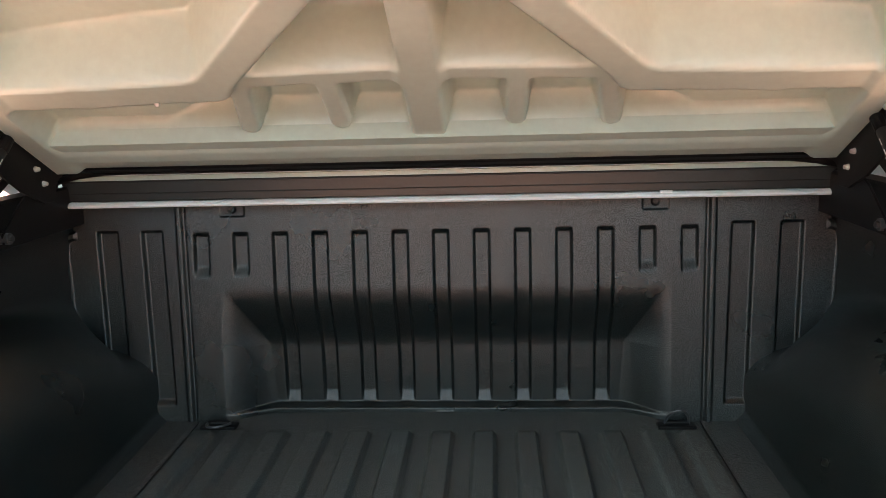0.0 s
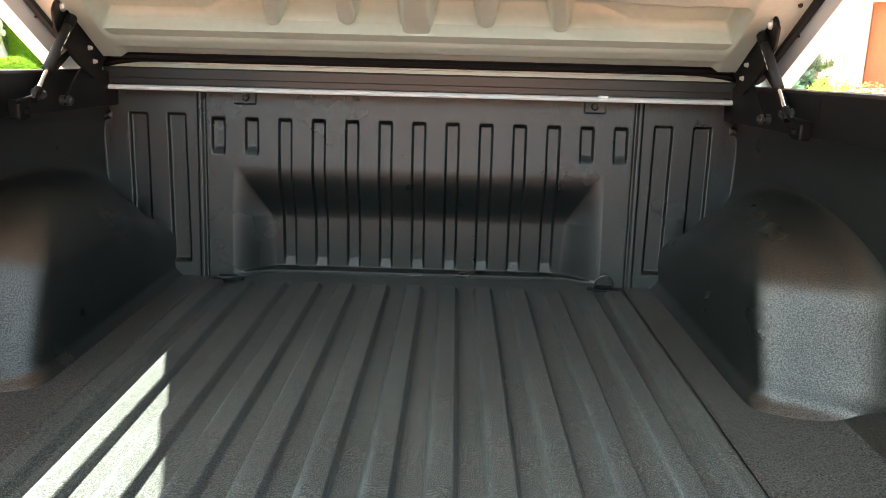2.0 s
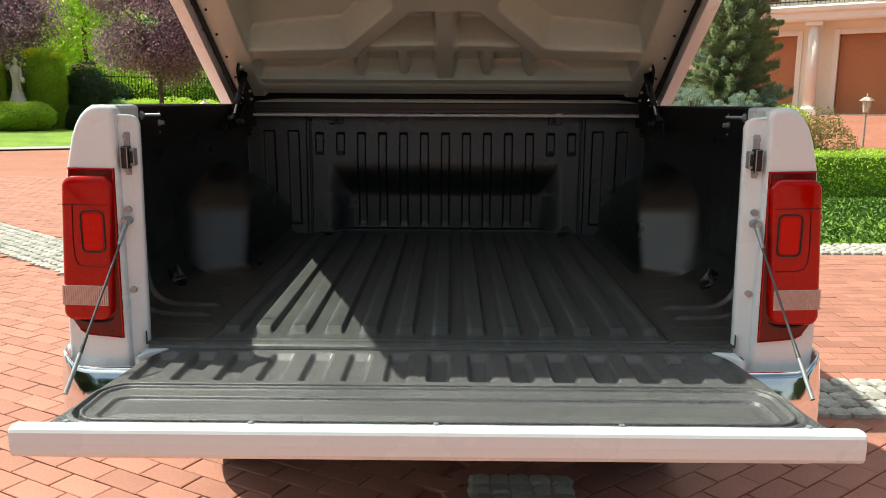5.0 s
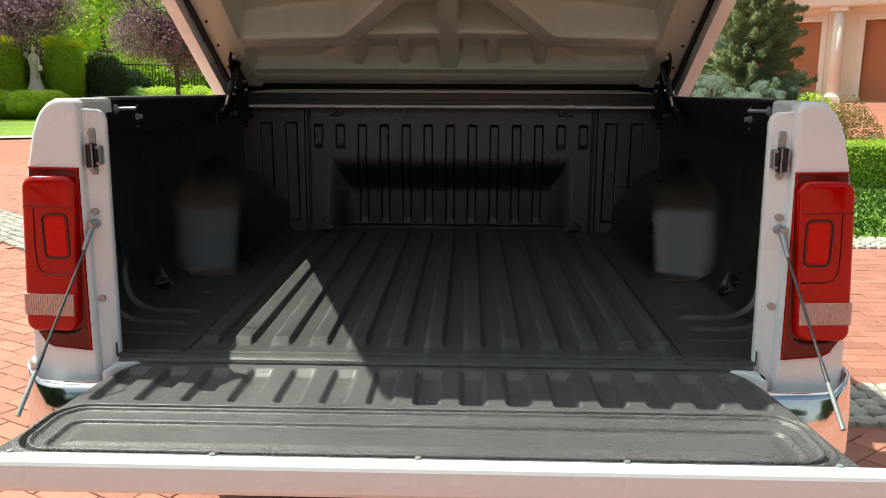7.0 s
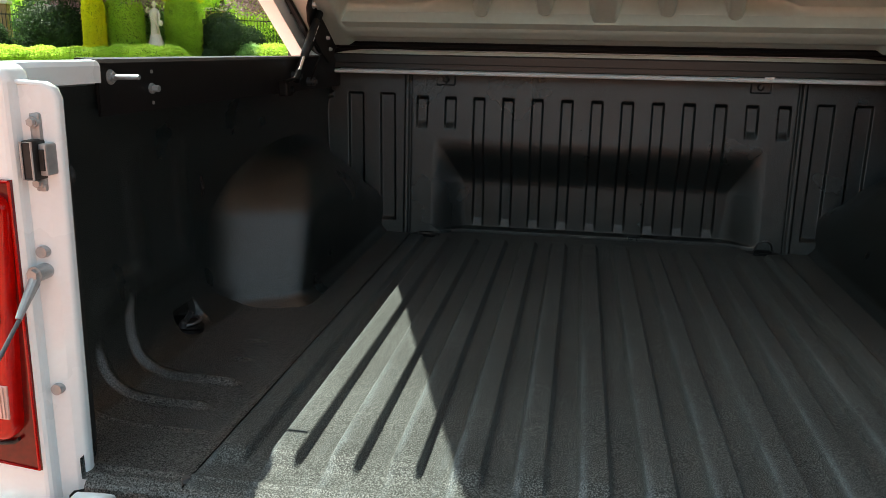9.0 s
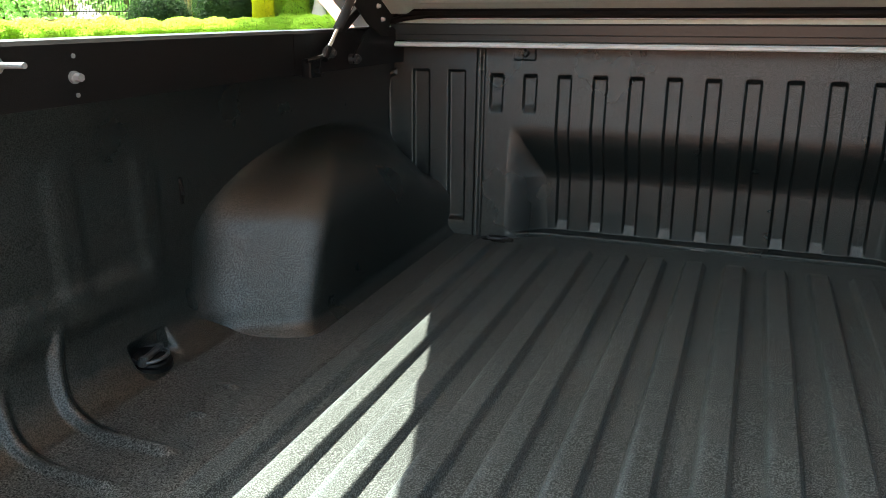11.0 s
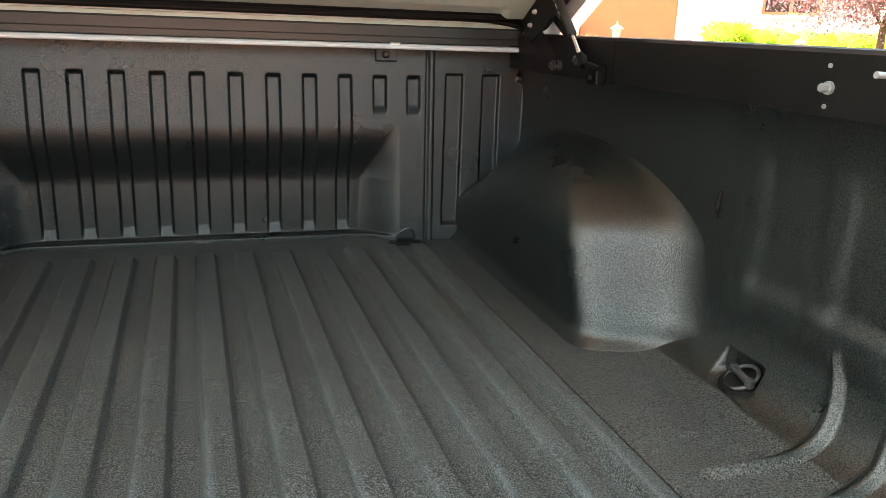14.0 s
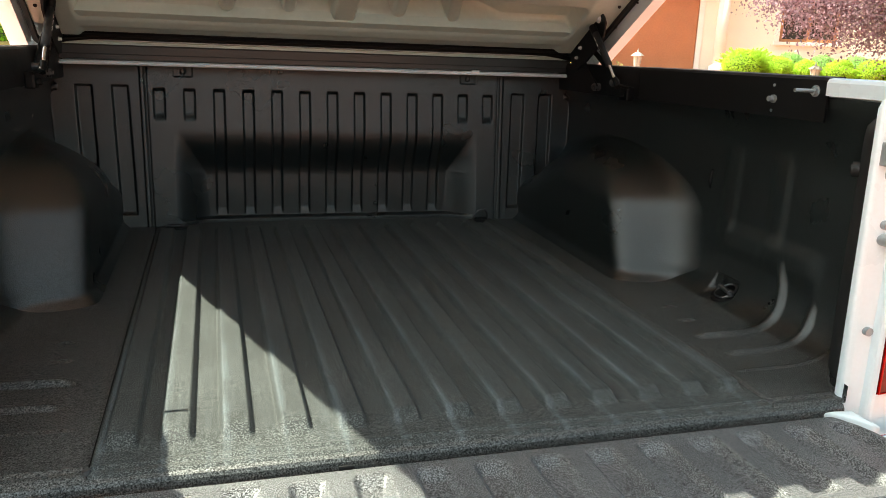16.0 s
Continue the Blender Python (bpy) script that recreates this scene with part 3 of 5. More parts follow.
    q += nrm * 0.004
    rod(bm, q - nrm * 0.012, q + nrm * 0.003, 0.016, 0.015, n=24)
    rod(bm, q + nrm * 0.002, q + nrm * 0.006, 0.012, 0.010, n=20)
    part("panel_plug", bm, RUBBER, cover, "round black rubber plug")


# tail lamps
def tail_lamp(s):
    def slab(outline, y0, y1, bev=0.008):
        bm = bmesh.new()
        prism(bm, [(s * x, z) for x, z in outline], "y", y0, y1, bev, 3)
        return bm

    def rounded(x0, x1, z0, z1, r, n=5):
        pts = []
        for cx, cz, a0 in ((x1 - r, z1 - r, 0), (x0 + r, z1 - r, 90), (x0 + r, z0 + r, 180), (x1 - r, z0 + r, 270)):
            pts += [(cx + r * math.cos(radians(a0 + 90 * i / n)), cz + r * math.sin(radians(a0 + 90 * i / n))) for i in range(n + 1)]
        return pts

    shell = [(0.773, 1.236), (0.7765, 0.817), (0.862, 0.826), (0.884, 0.838), (0.902, 0.866), (0.905, 0.93), (0.897, 1.10), (0.884, 1.238)]
    lamp = part("tail_lamp", slab(shell, -0.027, 0.018, 0.006), DARKRED, truck, "tall red tail lamp with pale reversing strip", True)
    bm = bmesh.new()
    tube(bm, [(s * x, -0.0275, z) for x, z in [(0.7755, 1.2335), (0.779, 0.8195), (0.862, 0.8285), (0.8825, 0.8405)]], 0.0022, 6)
    tube(bm, [(s * x, -0.0275, z) for x, z in [(0.7755, 1.2335), (0.8825, 1.2355)]], 0.0022, 6)
    part("lamp_rim", bm, REDLENS, lamp, "bright red lamp rim")
    part("lens", slab([(x + 0.010 * (1.04 - z) / 0.17, z) for x, z in rounded(0.786, 0.903, 0.868, 1.219, 0.026, 7)], -0.047, 0.022, 0.012), REDLENS, lamp, "glossy red lens", True)
    part("reversing_lens", slab([(0.800, 0.905), (0.911, 0.908), (0.909, 0.957), (0.798, 0.955)], -0.0495, 0.0, 0.002), CLEARLENS, lamp, "pale ribbed reversing lens")
    bm = bmesh.new()
    for i in range(20):
        x = 0.803 + i * 0.0053
        box(bm, *sorted((s * x, s * (x + 0.0024))), -0.0515, -0.049, 0.908, 0.954)
    part("lens_rib", bm, CLEARLENS, lamp, kind="stuff")
    bm = bmesh.new()
    tube(bm, [(s * x, -0.048, z) for x, z in rounded(0.797, 0.852, 1.038, 1.136, 0.013)], 0.0022, 6, closed=True)
    part("lens_line", bm, RUBBER, lamp)
    part("inner_lens", slab(rounded(0.802, 0.847, 1.043, 1.131, 0.010), -0.0485, -0.04, 0.001), BRIGHTRED, lamp, "brighter red lens centre")
    bm = bmesh.new()
    tube(bm, [(s * x, -0.0478, z) for x, z in ((0.870, 1.150), (0.874, 1.06), (0.872, 1.022), (0.864, 1.007), (0.846, 1.001), (0.797, 1.000))], 0.0016, 6)
    part("lens_line", bm, DARKRED, lamp)
    bm = bmesh.new()
    tube(bm, [(s * x, -0.0478, z) for x, z in ((0.786, 1.1495), (0.892, 1.1525))], 0.0014, 6)
    part("lens_line", bm, DARKRED, lamp)
    bm = bmesh.new()
    tube(bm, [(s * x, -0.032, z) for x, z in ((0.802, 0.868), (0.81, 0.862), (0.83, 0.859), (0.86, 0.861), (0.884, 0.866))], 0.0028, 6)
    part("lens_slit", bm, RUBBER, lamp, "dark slit under the lens")


tail_lamp(-1)
tail_lamp(1)

# chrome step bumper
bm = bmesh.new()
half_path = [(0.952, 0.25), (0.952, 0.10), (0.950, 0.04), (0.946, 0.00), (0.939, -0.028), (0.929, -0.048), (0.914, -0.064), (0.894, -0.075), (0.865, -0.083), (0.82, -0.088), (0.5, -0.095)]
path = [(-x, y) for x, y in half_path] + [(0, -0.097)] + half_path[::-1]
sec = [(0.0, 0.54), (-0.002, 0.62), (0.001, 0.680), (0.003, 0.692), (0.0158, 0.742), (0.0195, 0.750), (0.025, 0.7555), (0.032, 0.757), (0.038, 0.754), (0.040, 0.74), (0.040, 0.56)]
rings = []
for i, (x, y) in enumerate(path):
    a, b = path[max(0, i - 1)], path[min(len(path) - 1, i + 1)]
    d = Vector((b[0] - a[0], b[1] - a[1])).normalized()
    nrm = Vector((-d.y, d.x))
    rise, thin = 0.036 * float(sstep(0.885, 0.935, abs(x))), 1 - 0.62 * float(sstep(0.86, 0.93, abs(x)))
    rings.append([bm.verts.new((x + nrm.x * o * thin, y + nrm.y * o * thin, z + rise * float(sstep(0.62, 0.76, z)))) for o, z in sec])
for A, B in zip(rings, rings[1:]):
    for j in range(len(sec)):
        bm.faces.new((A[j], B[j], B[(j + 1) % len(sec)], A[(j + 1) % len(sec)]))
bm.faces.new(rings[0])
bm.faces.new(rings[-1][::-1])
bmesh.ops.recalc_face_normals(bm, faces=bm.faces)
part("rear_bumper", bm, CHROME, truck, "chromed rear bumper with rounded corners", True)
part("tow_frame", boxed(-0.55, 0.55, 0.16, 0.50, 0.42, 0.60, bevel=0.03, seg=3), BLACK, truck)

# body in front of the bed, and wheels
bm = bmesh.new()
prism(bm, [(1.73, 0.45), (1.73, 1.42), (1.80, 1.72), (1.92, 1.80), (2.3, 1.84), (3.0, 1.80), (3.7, 1.28), (4.75, 1.12), (4.95, 0.95), (4.98, 0.45)], "x", -0.92, 0.92, 0.06, 3)
part("cab", bm, PAINT, truck, "white cab body", True)
tyre_bm = bmesh.new()
prof = [(-0.12, 0.24), (-0.125, 0.32), (-0.10, 0.372), (-0.05, 0.382), (0.05, 0.382), (0.10, 0.372), (0.125, 0.32), (0.12, 0.24)]
rr = [[tyre_bm.verts.new((o, r * math.cos(a), r * math.sin(a))) for o, r in prof] for a in np.linspace(0, 2 * math.pi, 40, endpoint=False)]
for i in range(40):
    for j in range(len(prof)):
        tyre_bm.faces.new((rr[i][j], rr[(i + 1) % 40][j], rr[(i + 1) % 40][(j + 1) % len(prof)], rr[i][(j + 1) % len(prof)]))
tyre_me = bpy.data.meshes.new("tyre")
tyre_bm.to_mesh(tyre_me)
tyre_bm.free()
rim_bm = bmesh.new()
rod(rim_bm, (-0.10, 0, 0), (0.10, 0, 0), 0.238, n=40)
rim_me = bpy.data.meshes.new("rim")
rim_bm.to_mesh(rim_me)
rim_bm.free()
for s in (-1, 1):
    for y in (1.15, 4.2):
        w = part_mesh("wheel", tyre_me, RUBBER, truck, "black tyre on a grey rim", True)
        w.location = (s * 0.79, y, 0.382)
        part_mesh("rim", rim_me, DARKSTEEL, w)

# ---------------------------------------------------------------- lid
LID_A = radians(29)
LID_O = Vector((0, 1.50, 1.42))
LD = Vector((0, -math.cos(LID_A), math.sin(LID_A)))
LN = Vector((0, math.sin(LID_A), math.cos(LID_A)))


def lid_point(u, v, w):
    """Lid place: across, along from the hinge, and out through the skin."""
    return Vector((u * (1 - 0.03 * (v - 0.2)), 0, 0)) + LID_O + v * LD + w * LN


def lid_grid(U, V, W):
    return grid(U * (1 - 0.03 * (V - 0.2)), LID_O.y + V * LD.y + W * LN.y, LID_O.z + V * LD.z + W * LN.z)


LID_L = 1.55
us = np.linspace(-0.80, 0.80, 330)
vs = np.linspace(0.018, LID_L - 0.04, 310)
U, V = np.meshgrid(us, vs)
A = np.abs(U)
W = np.full_like(U, 0.088)


def lower(W, d, half, slope, to=0.0):
    """Press a rib down to the level given."""
    f = ridge(d, half, slope)
    return np.minimum(W, W * (1 - f) + to * f)


W = W + 0.012 * np.clip(V, 0, 1) * (1 - (U / 0.8) ** 2) + 0.040 * (1 - (U / 0.8) ** 4) * sstep(0.15, 0.35, V)
W = lower(W, capsule(A, V, 0.365, 0.332, 0.60, 0.318), 0.031, 0.028, -0.004)
W = lower(W, capsule(A, V, 0.60, 0.318, 0.74, 0.316), 0.029, 0.028, -0.004)
W = lower(W, capsule(A, V, 0.365, 0.335, 0.135, 0.625), 0.029, 0.030, -0.004)
W = lower(W, capsule(A, V, 0.0, 0.350, 0.31, 0.338), 0.017, 0.028, 0.010)
W = lower(W, capsule(A, V, 0.0, 0.15, 0.0, 0.7), 0.029, 0.024, 0.0)
W = lower(W, capsule(A, V, 0.0, 0.635, 0.14, 0.635), 0.040, 0.032, -0.004)
W = lower(W, capsule(A, V, 0.165, 0.175, 0.165, 0.34), 0.016, 0.020, 0.010)
W = lower(W, capsule(A, V, 0.342, 0.165, 0.315, 0.34), 0.016, 0.020, 0.010)
W = lower(W, capsule(A, V, 0.135, 0.64, 0.38, 0.96), 0.031, 0.032, -0.004)
W = lower(W, capsule(A, V, 0.38, 0.96, 0.75, 0.96), 0.031, 0.032, -0.004)
W = lower(W, capsule(A, V, 0.0, 0.7, 0.0, 1.3), 0.031, 0.032, 0.0)
fine_v = np.linspace(0.0, 0.20, 201)
bull = np.interp(fine_v, [0.0, 0.02, 0.045, 0.058, 0.064, 0.10, 0.122, 0.136, 0.148, 0.158, 0.20], [0.008, 0.0, -0.0035, -0.005, -0.012, -0.010, -0.003, 0.012, 0.042, 0.12, 0.14])
bull[6:-6] = np.convolve(bull, np.ones(13) / 13, 'valid')
cell = 0.052 + 0.034 * (1 - sstep(0.42, 0.52, A))
W = np.where(V < 0.29, np.minimum(W, cell), W)
W = np.where(V < 0.19, np.minimum(W, np.interp(V, fine_v, bull)), W)
W = lower(W, A - 0.785, 0.028, 0.02, -0.012)
W = lower(W, np.abs(V - (LID_L - 0.06)), 0.04, 0.03, -0.01)
lid = part_mesh("cargo_lid", lid_grid(U, V, W), LIDPAINT, truck, "raised pale fibreglass cargo bed lid with moulded ribs", smooth=True)

# outer skin with a turned-down rim
us = np.linspace(-0.932, 0.932, 90)
vs = np.linspace(-0.07, LID_L, 80)
U, V = np.meshgrid(us, vs)
cr = 0.10
dr = -rrect(U, V, -0.932, 0.932, -0.07, LID_L, cr)
W = 0.02 + 0.10 * sstep(0, 0.35, dr) + 0.05 * sstep(0, 0.06, dr)
k = np.clip(np.maximum(np.abs(U) - 0.932 + cr, 0), 0, None)
j = np.maximum(np.maximum(V - LID_L + cr, -0.07 + cr - V), 0)
over = np.hypot(k, j) / cr
f = np.where(over > 1, 1 / np.maximum(over, 1e-6), 1)
U2 = np.where(k > 0, np.sign(U) * (0.932 - cr + k * f), U)
V2 = np.where(V > LID_L - cr, LID_L - cr + j * f, np.where(V < -0.07 + cr, -0.07 + cr - j * f, V))
part_mesh("lid_skin", lid_grid(U2, V2, W), PAINT, lid, "white painted outer lid skin", smooth=True)


def lid_ring(bm, r0, r1, w0, w1, cr=0.10, n=8, vmin=0.012, slant=0.0):
    """A frame that runs round the lid between two insets and two levels."""
    loops = []
    for ins, w in ((r0, w0 + slant), (r1, w0), (r1, w1), (r0, w1 + slant)):
        x1, v0, v1, r = 0.932 - ins, vmin + ins, LID_L - ins, max(0.02, cr - ins)
        pts = []
        for cx, cv, a0 in ((x1 - r, v1 - r, 0), (-x1 + r, v1 - r, 90), (-x1 + r, v0 + r, 180), (x1 - r, v0 + r, 270)):
            pts += [lid_point(cx + r * math.cos(radians(a0 + 90 * i / n)), cv + r * math.sin(radians(a0 + 90 * i / n)), w) for i in range(n + 1)]
        loops.append([bm.verts.new(p) for p in pts])
    N = len(loops[0])
    for a, b in zip(loops, loops[1:] + loops[:1]):
        for i in range(N):
            bm.faces.new((a[i], a[(i + 1) % N], b[(i + 1) % N], b[i]))
    front = [f for f in bm.faces if abs(f.calc_center_median().x) < 0.80 and (f.calc_center_median() - LID_O).dot(LD) < 0.1]
    bmesh.ops.delete(bm, geom=front, context="FACES")
    bmesh.ops.recalc_face_normals(bm, faces=bm.faces)
    return bm


part("lid_rim", lid_ring(bmesh.new(), 0.0, 0.05, -0.065, 0.03, 0.06, 8, -0.13, 0.010), PAINT, lid, "white painted lid rim")
part("lid_flange", lid_ring(bmesh.new(), 0.048, 0.13, -0.006, 0.03), LIDPAINT, lid, "pale inner flange of the lid")
part("lid_seal", lid_ring(bmesh.new(), 0.052, 0.066, -0.020, -0.004, 0.10, 8, -0.10), RUBBER, lid, "black rubber seal round the lid")
for s in (-1, 1):
    for i in range(9):
        v = 0.16 + i * 0.15
        bm = bmesh.new()
        m = Matrix.Translation(lid_point(s * 0.845, v, -0.008))
        bmesh.ops.create_uvsphere(bm, u_segments=8, v_segments=6, radius=0.0055, matrix=m)
        part("clip", bm, RUBBER, lid)
        bm = bmesh.new()
        rod(bm, lid_point(s * 0.878, v + 0.05, -0.022), lid_point(s * 0.892, v + 0.05, -0.024), 0.003)
        part("clip", bm, RUBBER, lid)

bm = bmesh.new()
rod(bm, lid_point(-0.47, 0.300, -0.004), lid_point(-0.47, 0.297, -0.009), 0.005, 0.004, n=12)
part("lid_screw", bm, ZINC, lid)

# crossbar of the lid at the cab end, with its seals
bar = part("lid_crossbar", prism(bmesh.new(), [(1.562, 1.343), (1.562, 1.384), (1.565, 1.3865), (1.586, 1.3865), (1.592, 1.395), (1.64, 1.395), (1.64, 1.343)], "x", -0.845, 0.845, 0.002), BARBLACK, truck, "black metal crossbar under the lid hinge")
part("crossbar_lip", prism(bmesh.new(), [(1.575, 1.393), (1.575, 1.402), (1.59, 1.408), (1.725, 1.408), (1.725, 1.393)], "x", -0.86, 0.86, 0.002), BARBLACK, bar)
part("crossbar_trim", prism(bmesh.new(), [(1.566, 1.3870), (1.566, 1.3965), (1.572, 1.3985), (1.582, 1.3870)], "x", -0.84, 0.84, 0), LIDPAINT, bar, "thin pale trim line on the crossbar")
part("crossbar_bead", rod(bmesh.new(), (-0.84, 1.5625, 1.3848), (0.84, 1.5625, 1.3848), 0.0022, n=6), RUBBER, bar)
part("crossbar_bead", rod(bmesh.new(), (-0.84, 1.5618, 1.3585), (0.84, 1.5618, 1.3585), 0.0013, n=6), RUBBER, bar)
for yy, zz, rr_ in ((1.557, 1.4095, 0.0085), (1.576, 1.4215, 0.0105)):
    bm = bmesh.new()
    tube(bm, [(-0.85, yy - 0.01, zz - 0.020), (-0.80, yy, zz - 0.008), (-0.74, yy, zz - 0.001), (-0.68, yy, zz), (0.68, yy, zz), (0.74, yy, zz - 0.001), (0.80, yy, zz - 0.008), (0.85, yy - 0.01, zz - 0.020)], rr_, 10)
    part("crossbar_seal", bm, BLACK, bar, "round black rubber seal", True)
U, V = np.meshgrid(np.linspace(-0.80, 0.80, 12), np.linspace(-0.024, 0.010, 4))
part_mesh("lid_front_channel", lid_grid(U, V, 0.008 + 0.0 * U), RUBBER, lid, "black rubber channel under the lid's front edge")
bm = bmesh.new()
tube(bm, [lid_point(u, 0.012, 0.006) for u in (-0.79, -0.6, 0.0, 0.6, 0.79)], 0.0095, 10)
part("lid_front_seal", bm, BLACK, lid, "black rubber seal under the lid's front edge", True)
part("bulkhead_cover", boxed(-0.90, 0.90, 1.675, 1.72, 0.78, 1.374, bevel=0.01), PAINT, truck)
strip = part("seal_strip", prism(bmesh.new(), [(1.558, 1.3275), (1.552, 1.329), (1.550, 1.332), (1.5515, 1.336), (1.557, 1.3405), (1.566, 1.3415), (1.566, 1.3275)], "x", -0.86, 0.852, 0.0015), WHITERUBBER, truck, "white rubber seal strip along the front wall")
part("strip_knot", boxed(0.475, 0.502, 1.553, 1.557, 1.338, 1.3445, bevel=0.001), WHITERUBBER, strip)
for s in (-1, 1):
    bm = bmesh.new()
    rod(bm, (s * 0.852, 1.556, 1.337), (s * 0.870, 1.556, 1.337), 0.009, n=12)
    part("strip_end", bm, STEEL, strip)


bar.location.z, strip.location.z = 0.006, 0.005


# lid hinges with gas struts
def plate_x(bm, outline, x0, x1):
    """A flat plate across the x axis from an outline in y and z."""
    return prism(bm, outline, "x", x0, x1, 0.0008, 1)


def hinge(s):
    seat = Vector((0, -0.6, 1.42))
    draw = Matrix.Translation(seat) @ Matrix.Diagonal((1, 0.976, 0.976, 1)) @ Matrix.Translation(-seat)

    def put(name, bm, *rest):
        bmesh.ops.transform(bm, matrix=draw, verts=bm.verts)
        return part(name, bm, *rest)

    bm = bmesh.new()
    plate_x(bm, [(1.300, 1.536), (1.322, 1.551), (1.345, 1.544), (1.568, 1.430), (1.552, 1.412), (1.530, 1.402), (1.512, 1.362), (1.472, 1.362), (1.442, 1.376), (1.40, 1.394), (1.345, 1.430), (1.292, 1.478), (1.286, 1.518)], s * 0.806, s * 0.812)
    h = put("lid_hinge", bm, BLACK, lid, "black steel lid hinge with gas strut")
    for y, z in ((1.330, 1.528), (1.530, 1.434), (1.452, 1.437), (1.475, 1.404)):
        bm = bmesh.new()
        r = 0.0095 if y in (1.330, 1.530) else 0.005
        rod(bm, (s * 0.806, y, z), (s * 0.803, y, z), r * 1.25, n=16)
        rod(bm, (s * 0.803, y, z), (s * 0.797, y, z), r, r * 0.9, n=6)
        put("hinge_bolt", bm, ZINC, h)
    bm = bmesh.new()
    plate_x(bm, [(1.452, 1.402), (1.470, 1.410), (1.412, 1.365), (1.352, 1.305), (1.330, 1.300), (1.328, 1.318), (1.398, 1.372)], s * 0.814, s * 0.819)
    put("hinge_link", bm, BLACK, h)
    bm = bmesh.new()
    plate_x(bm, [(1.405, 1.445), (1.428, 1.440), (1.30, 1.375), (1.225, 1.318), (1.203, 1.325), (1.21, 1.345), (1.29, 1.395)], s * 0.820, s * 0.825)
    put("hinge_link", bm, BLACK, h)
    for y, z in ((1.34, 1.311), (1.214, 1.331)):
        bm = bmesh.new()
        rod(bm, (s * 0.834, y, z), (s * 0.808, y, z), 0.012, n=16)
        rod(bm, (s * 0.810, y, z), (s * 0.802, y, z), 0.007, n=6)
        put("hinge_pivot", bm, DARKSTEEL, h)
    strut = put("gas_strut", rod(bmesh.new(), (s * 0.797, 1.335, 1.487), (s * 0.797, 1.220, 1.386), 0.0112, n=18), RUBBER, lid, "black gas strut with steel rod", True)
    bm = bmesh.new()
    rod(bm, (s * 0.797, 1.220, 1.386), (s * 0.797, 1.160, 1.332), 0.0044)
    put("strut_rod", bm, CHROME, strut, "polished steel rod")
    bm = bmesh.new()
    rod(bm, (s * 0.797, 1.356, 1.505), (s * 0.797, 1.330, 1.482), 0.0122, n=16)
    rod(bm, (s * 0.793, 1.349, 1.498), (s * 0.81, 1.349, 1.498), 0.008, n=12)
    put("strut_socket", bm, BLACK, strut)
    bm = bmesh.new()
    rod(bm, (s * 0.797, 1.174, 1.344), (s * 0.797, 1.150, 1.320), 0.009, n=12)
    rod(bm, (s * 0.796, 1.166, 1.328), (s * 0.812, 1.10, 1.318), 0.0055, n=10)
    put("strut_socket", bm, BLACK, strut)
    for i in range(3):
        bm = bmesh.new()
        a, b = Vector((s * 0.7862, 1.315, 1.469)), Vector((s * 0.7862, 1.262, 1.423))
        p0, p1 = a.lerp(b, i * 0.36), a.lerp(b, i * 0.36 + 0.22)
        rod(bm, p0, p1, 0.0011, n=6)
        put("label_bar", bm, WHITERUBBER, strut, "small white printed bar")
    bm = bmesh.new()
    box(bm, *sorted((s * 0.806, s * 0.832)), 1.066, 1.112, 1.283, 1.325, bevel=0.006)
    rod(bm, (s * 0.806, 1.090, 1.300), (s * 0.796, 1.090, 1.300), 0.009, n=6)
    part("strut_bracket", bm, BLACK, truck, "black strut bracket on the bed rail")


for s in (-1, 1):
    hinge(s)


# tie-down rings
def arc_points(c, ax, bx, r1, r2, a0, a1, n=14):
    c, ax, bx = Vector(c), Vector(ax), Vector(bx)
    return [c + r1 * math.cos(radians(a0 + (a1 - a0) * i / n)) * ax + r2 * math.sin(radians(a0 + (a1 - a0) * i / n)) * bx for i in range(n + 1)]


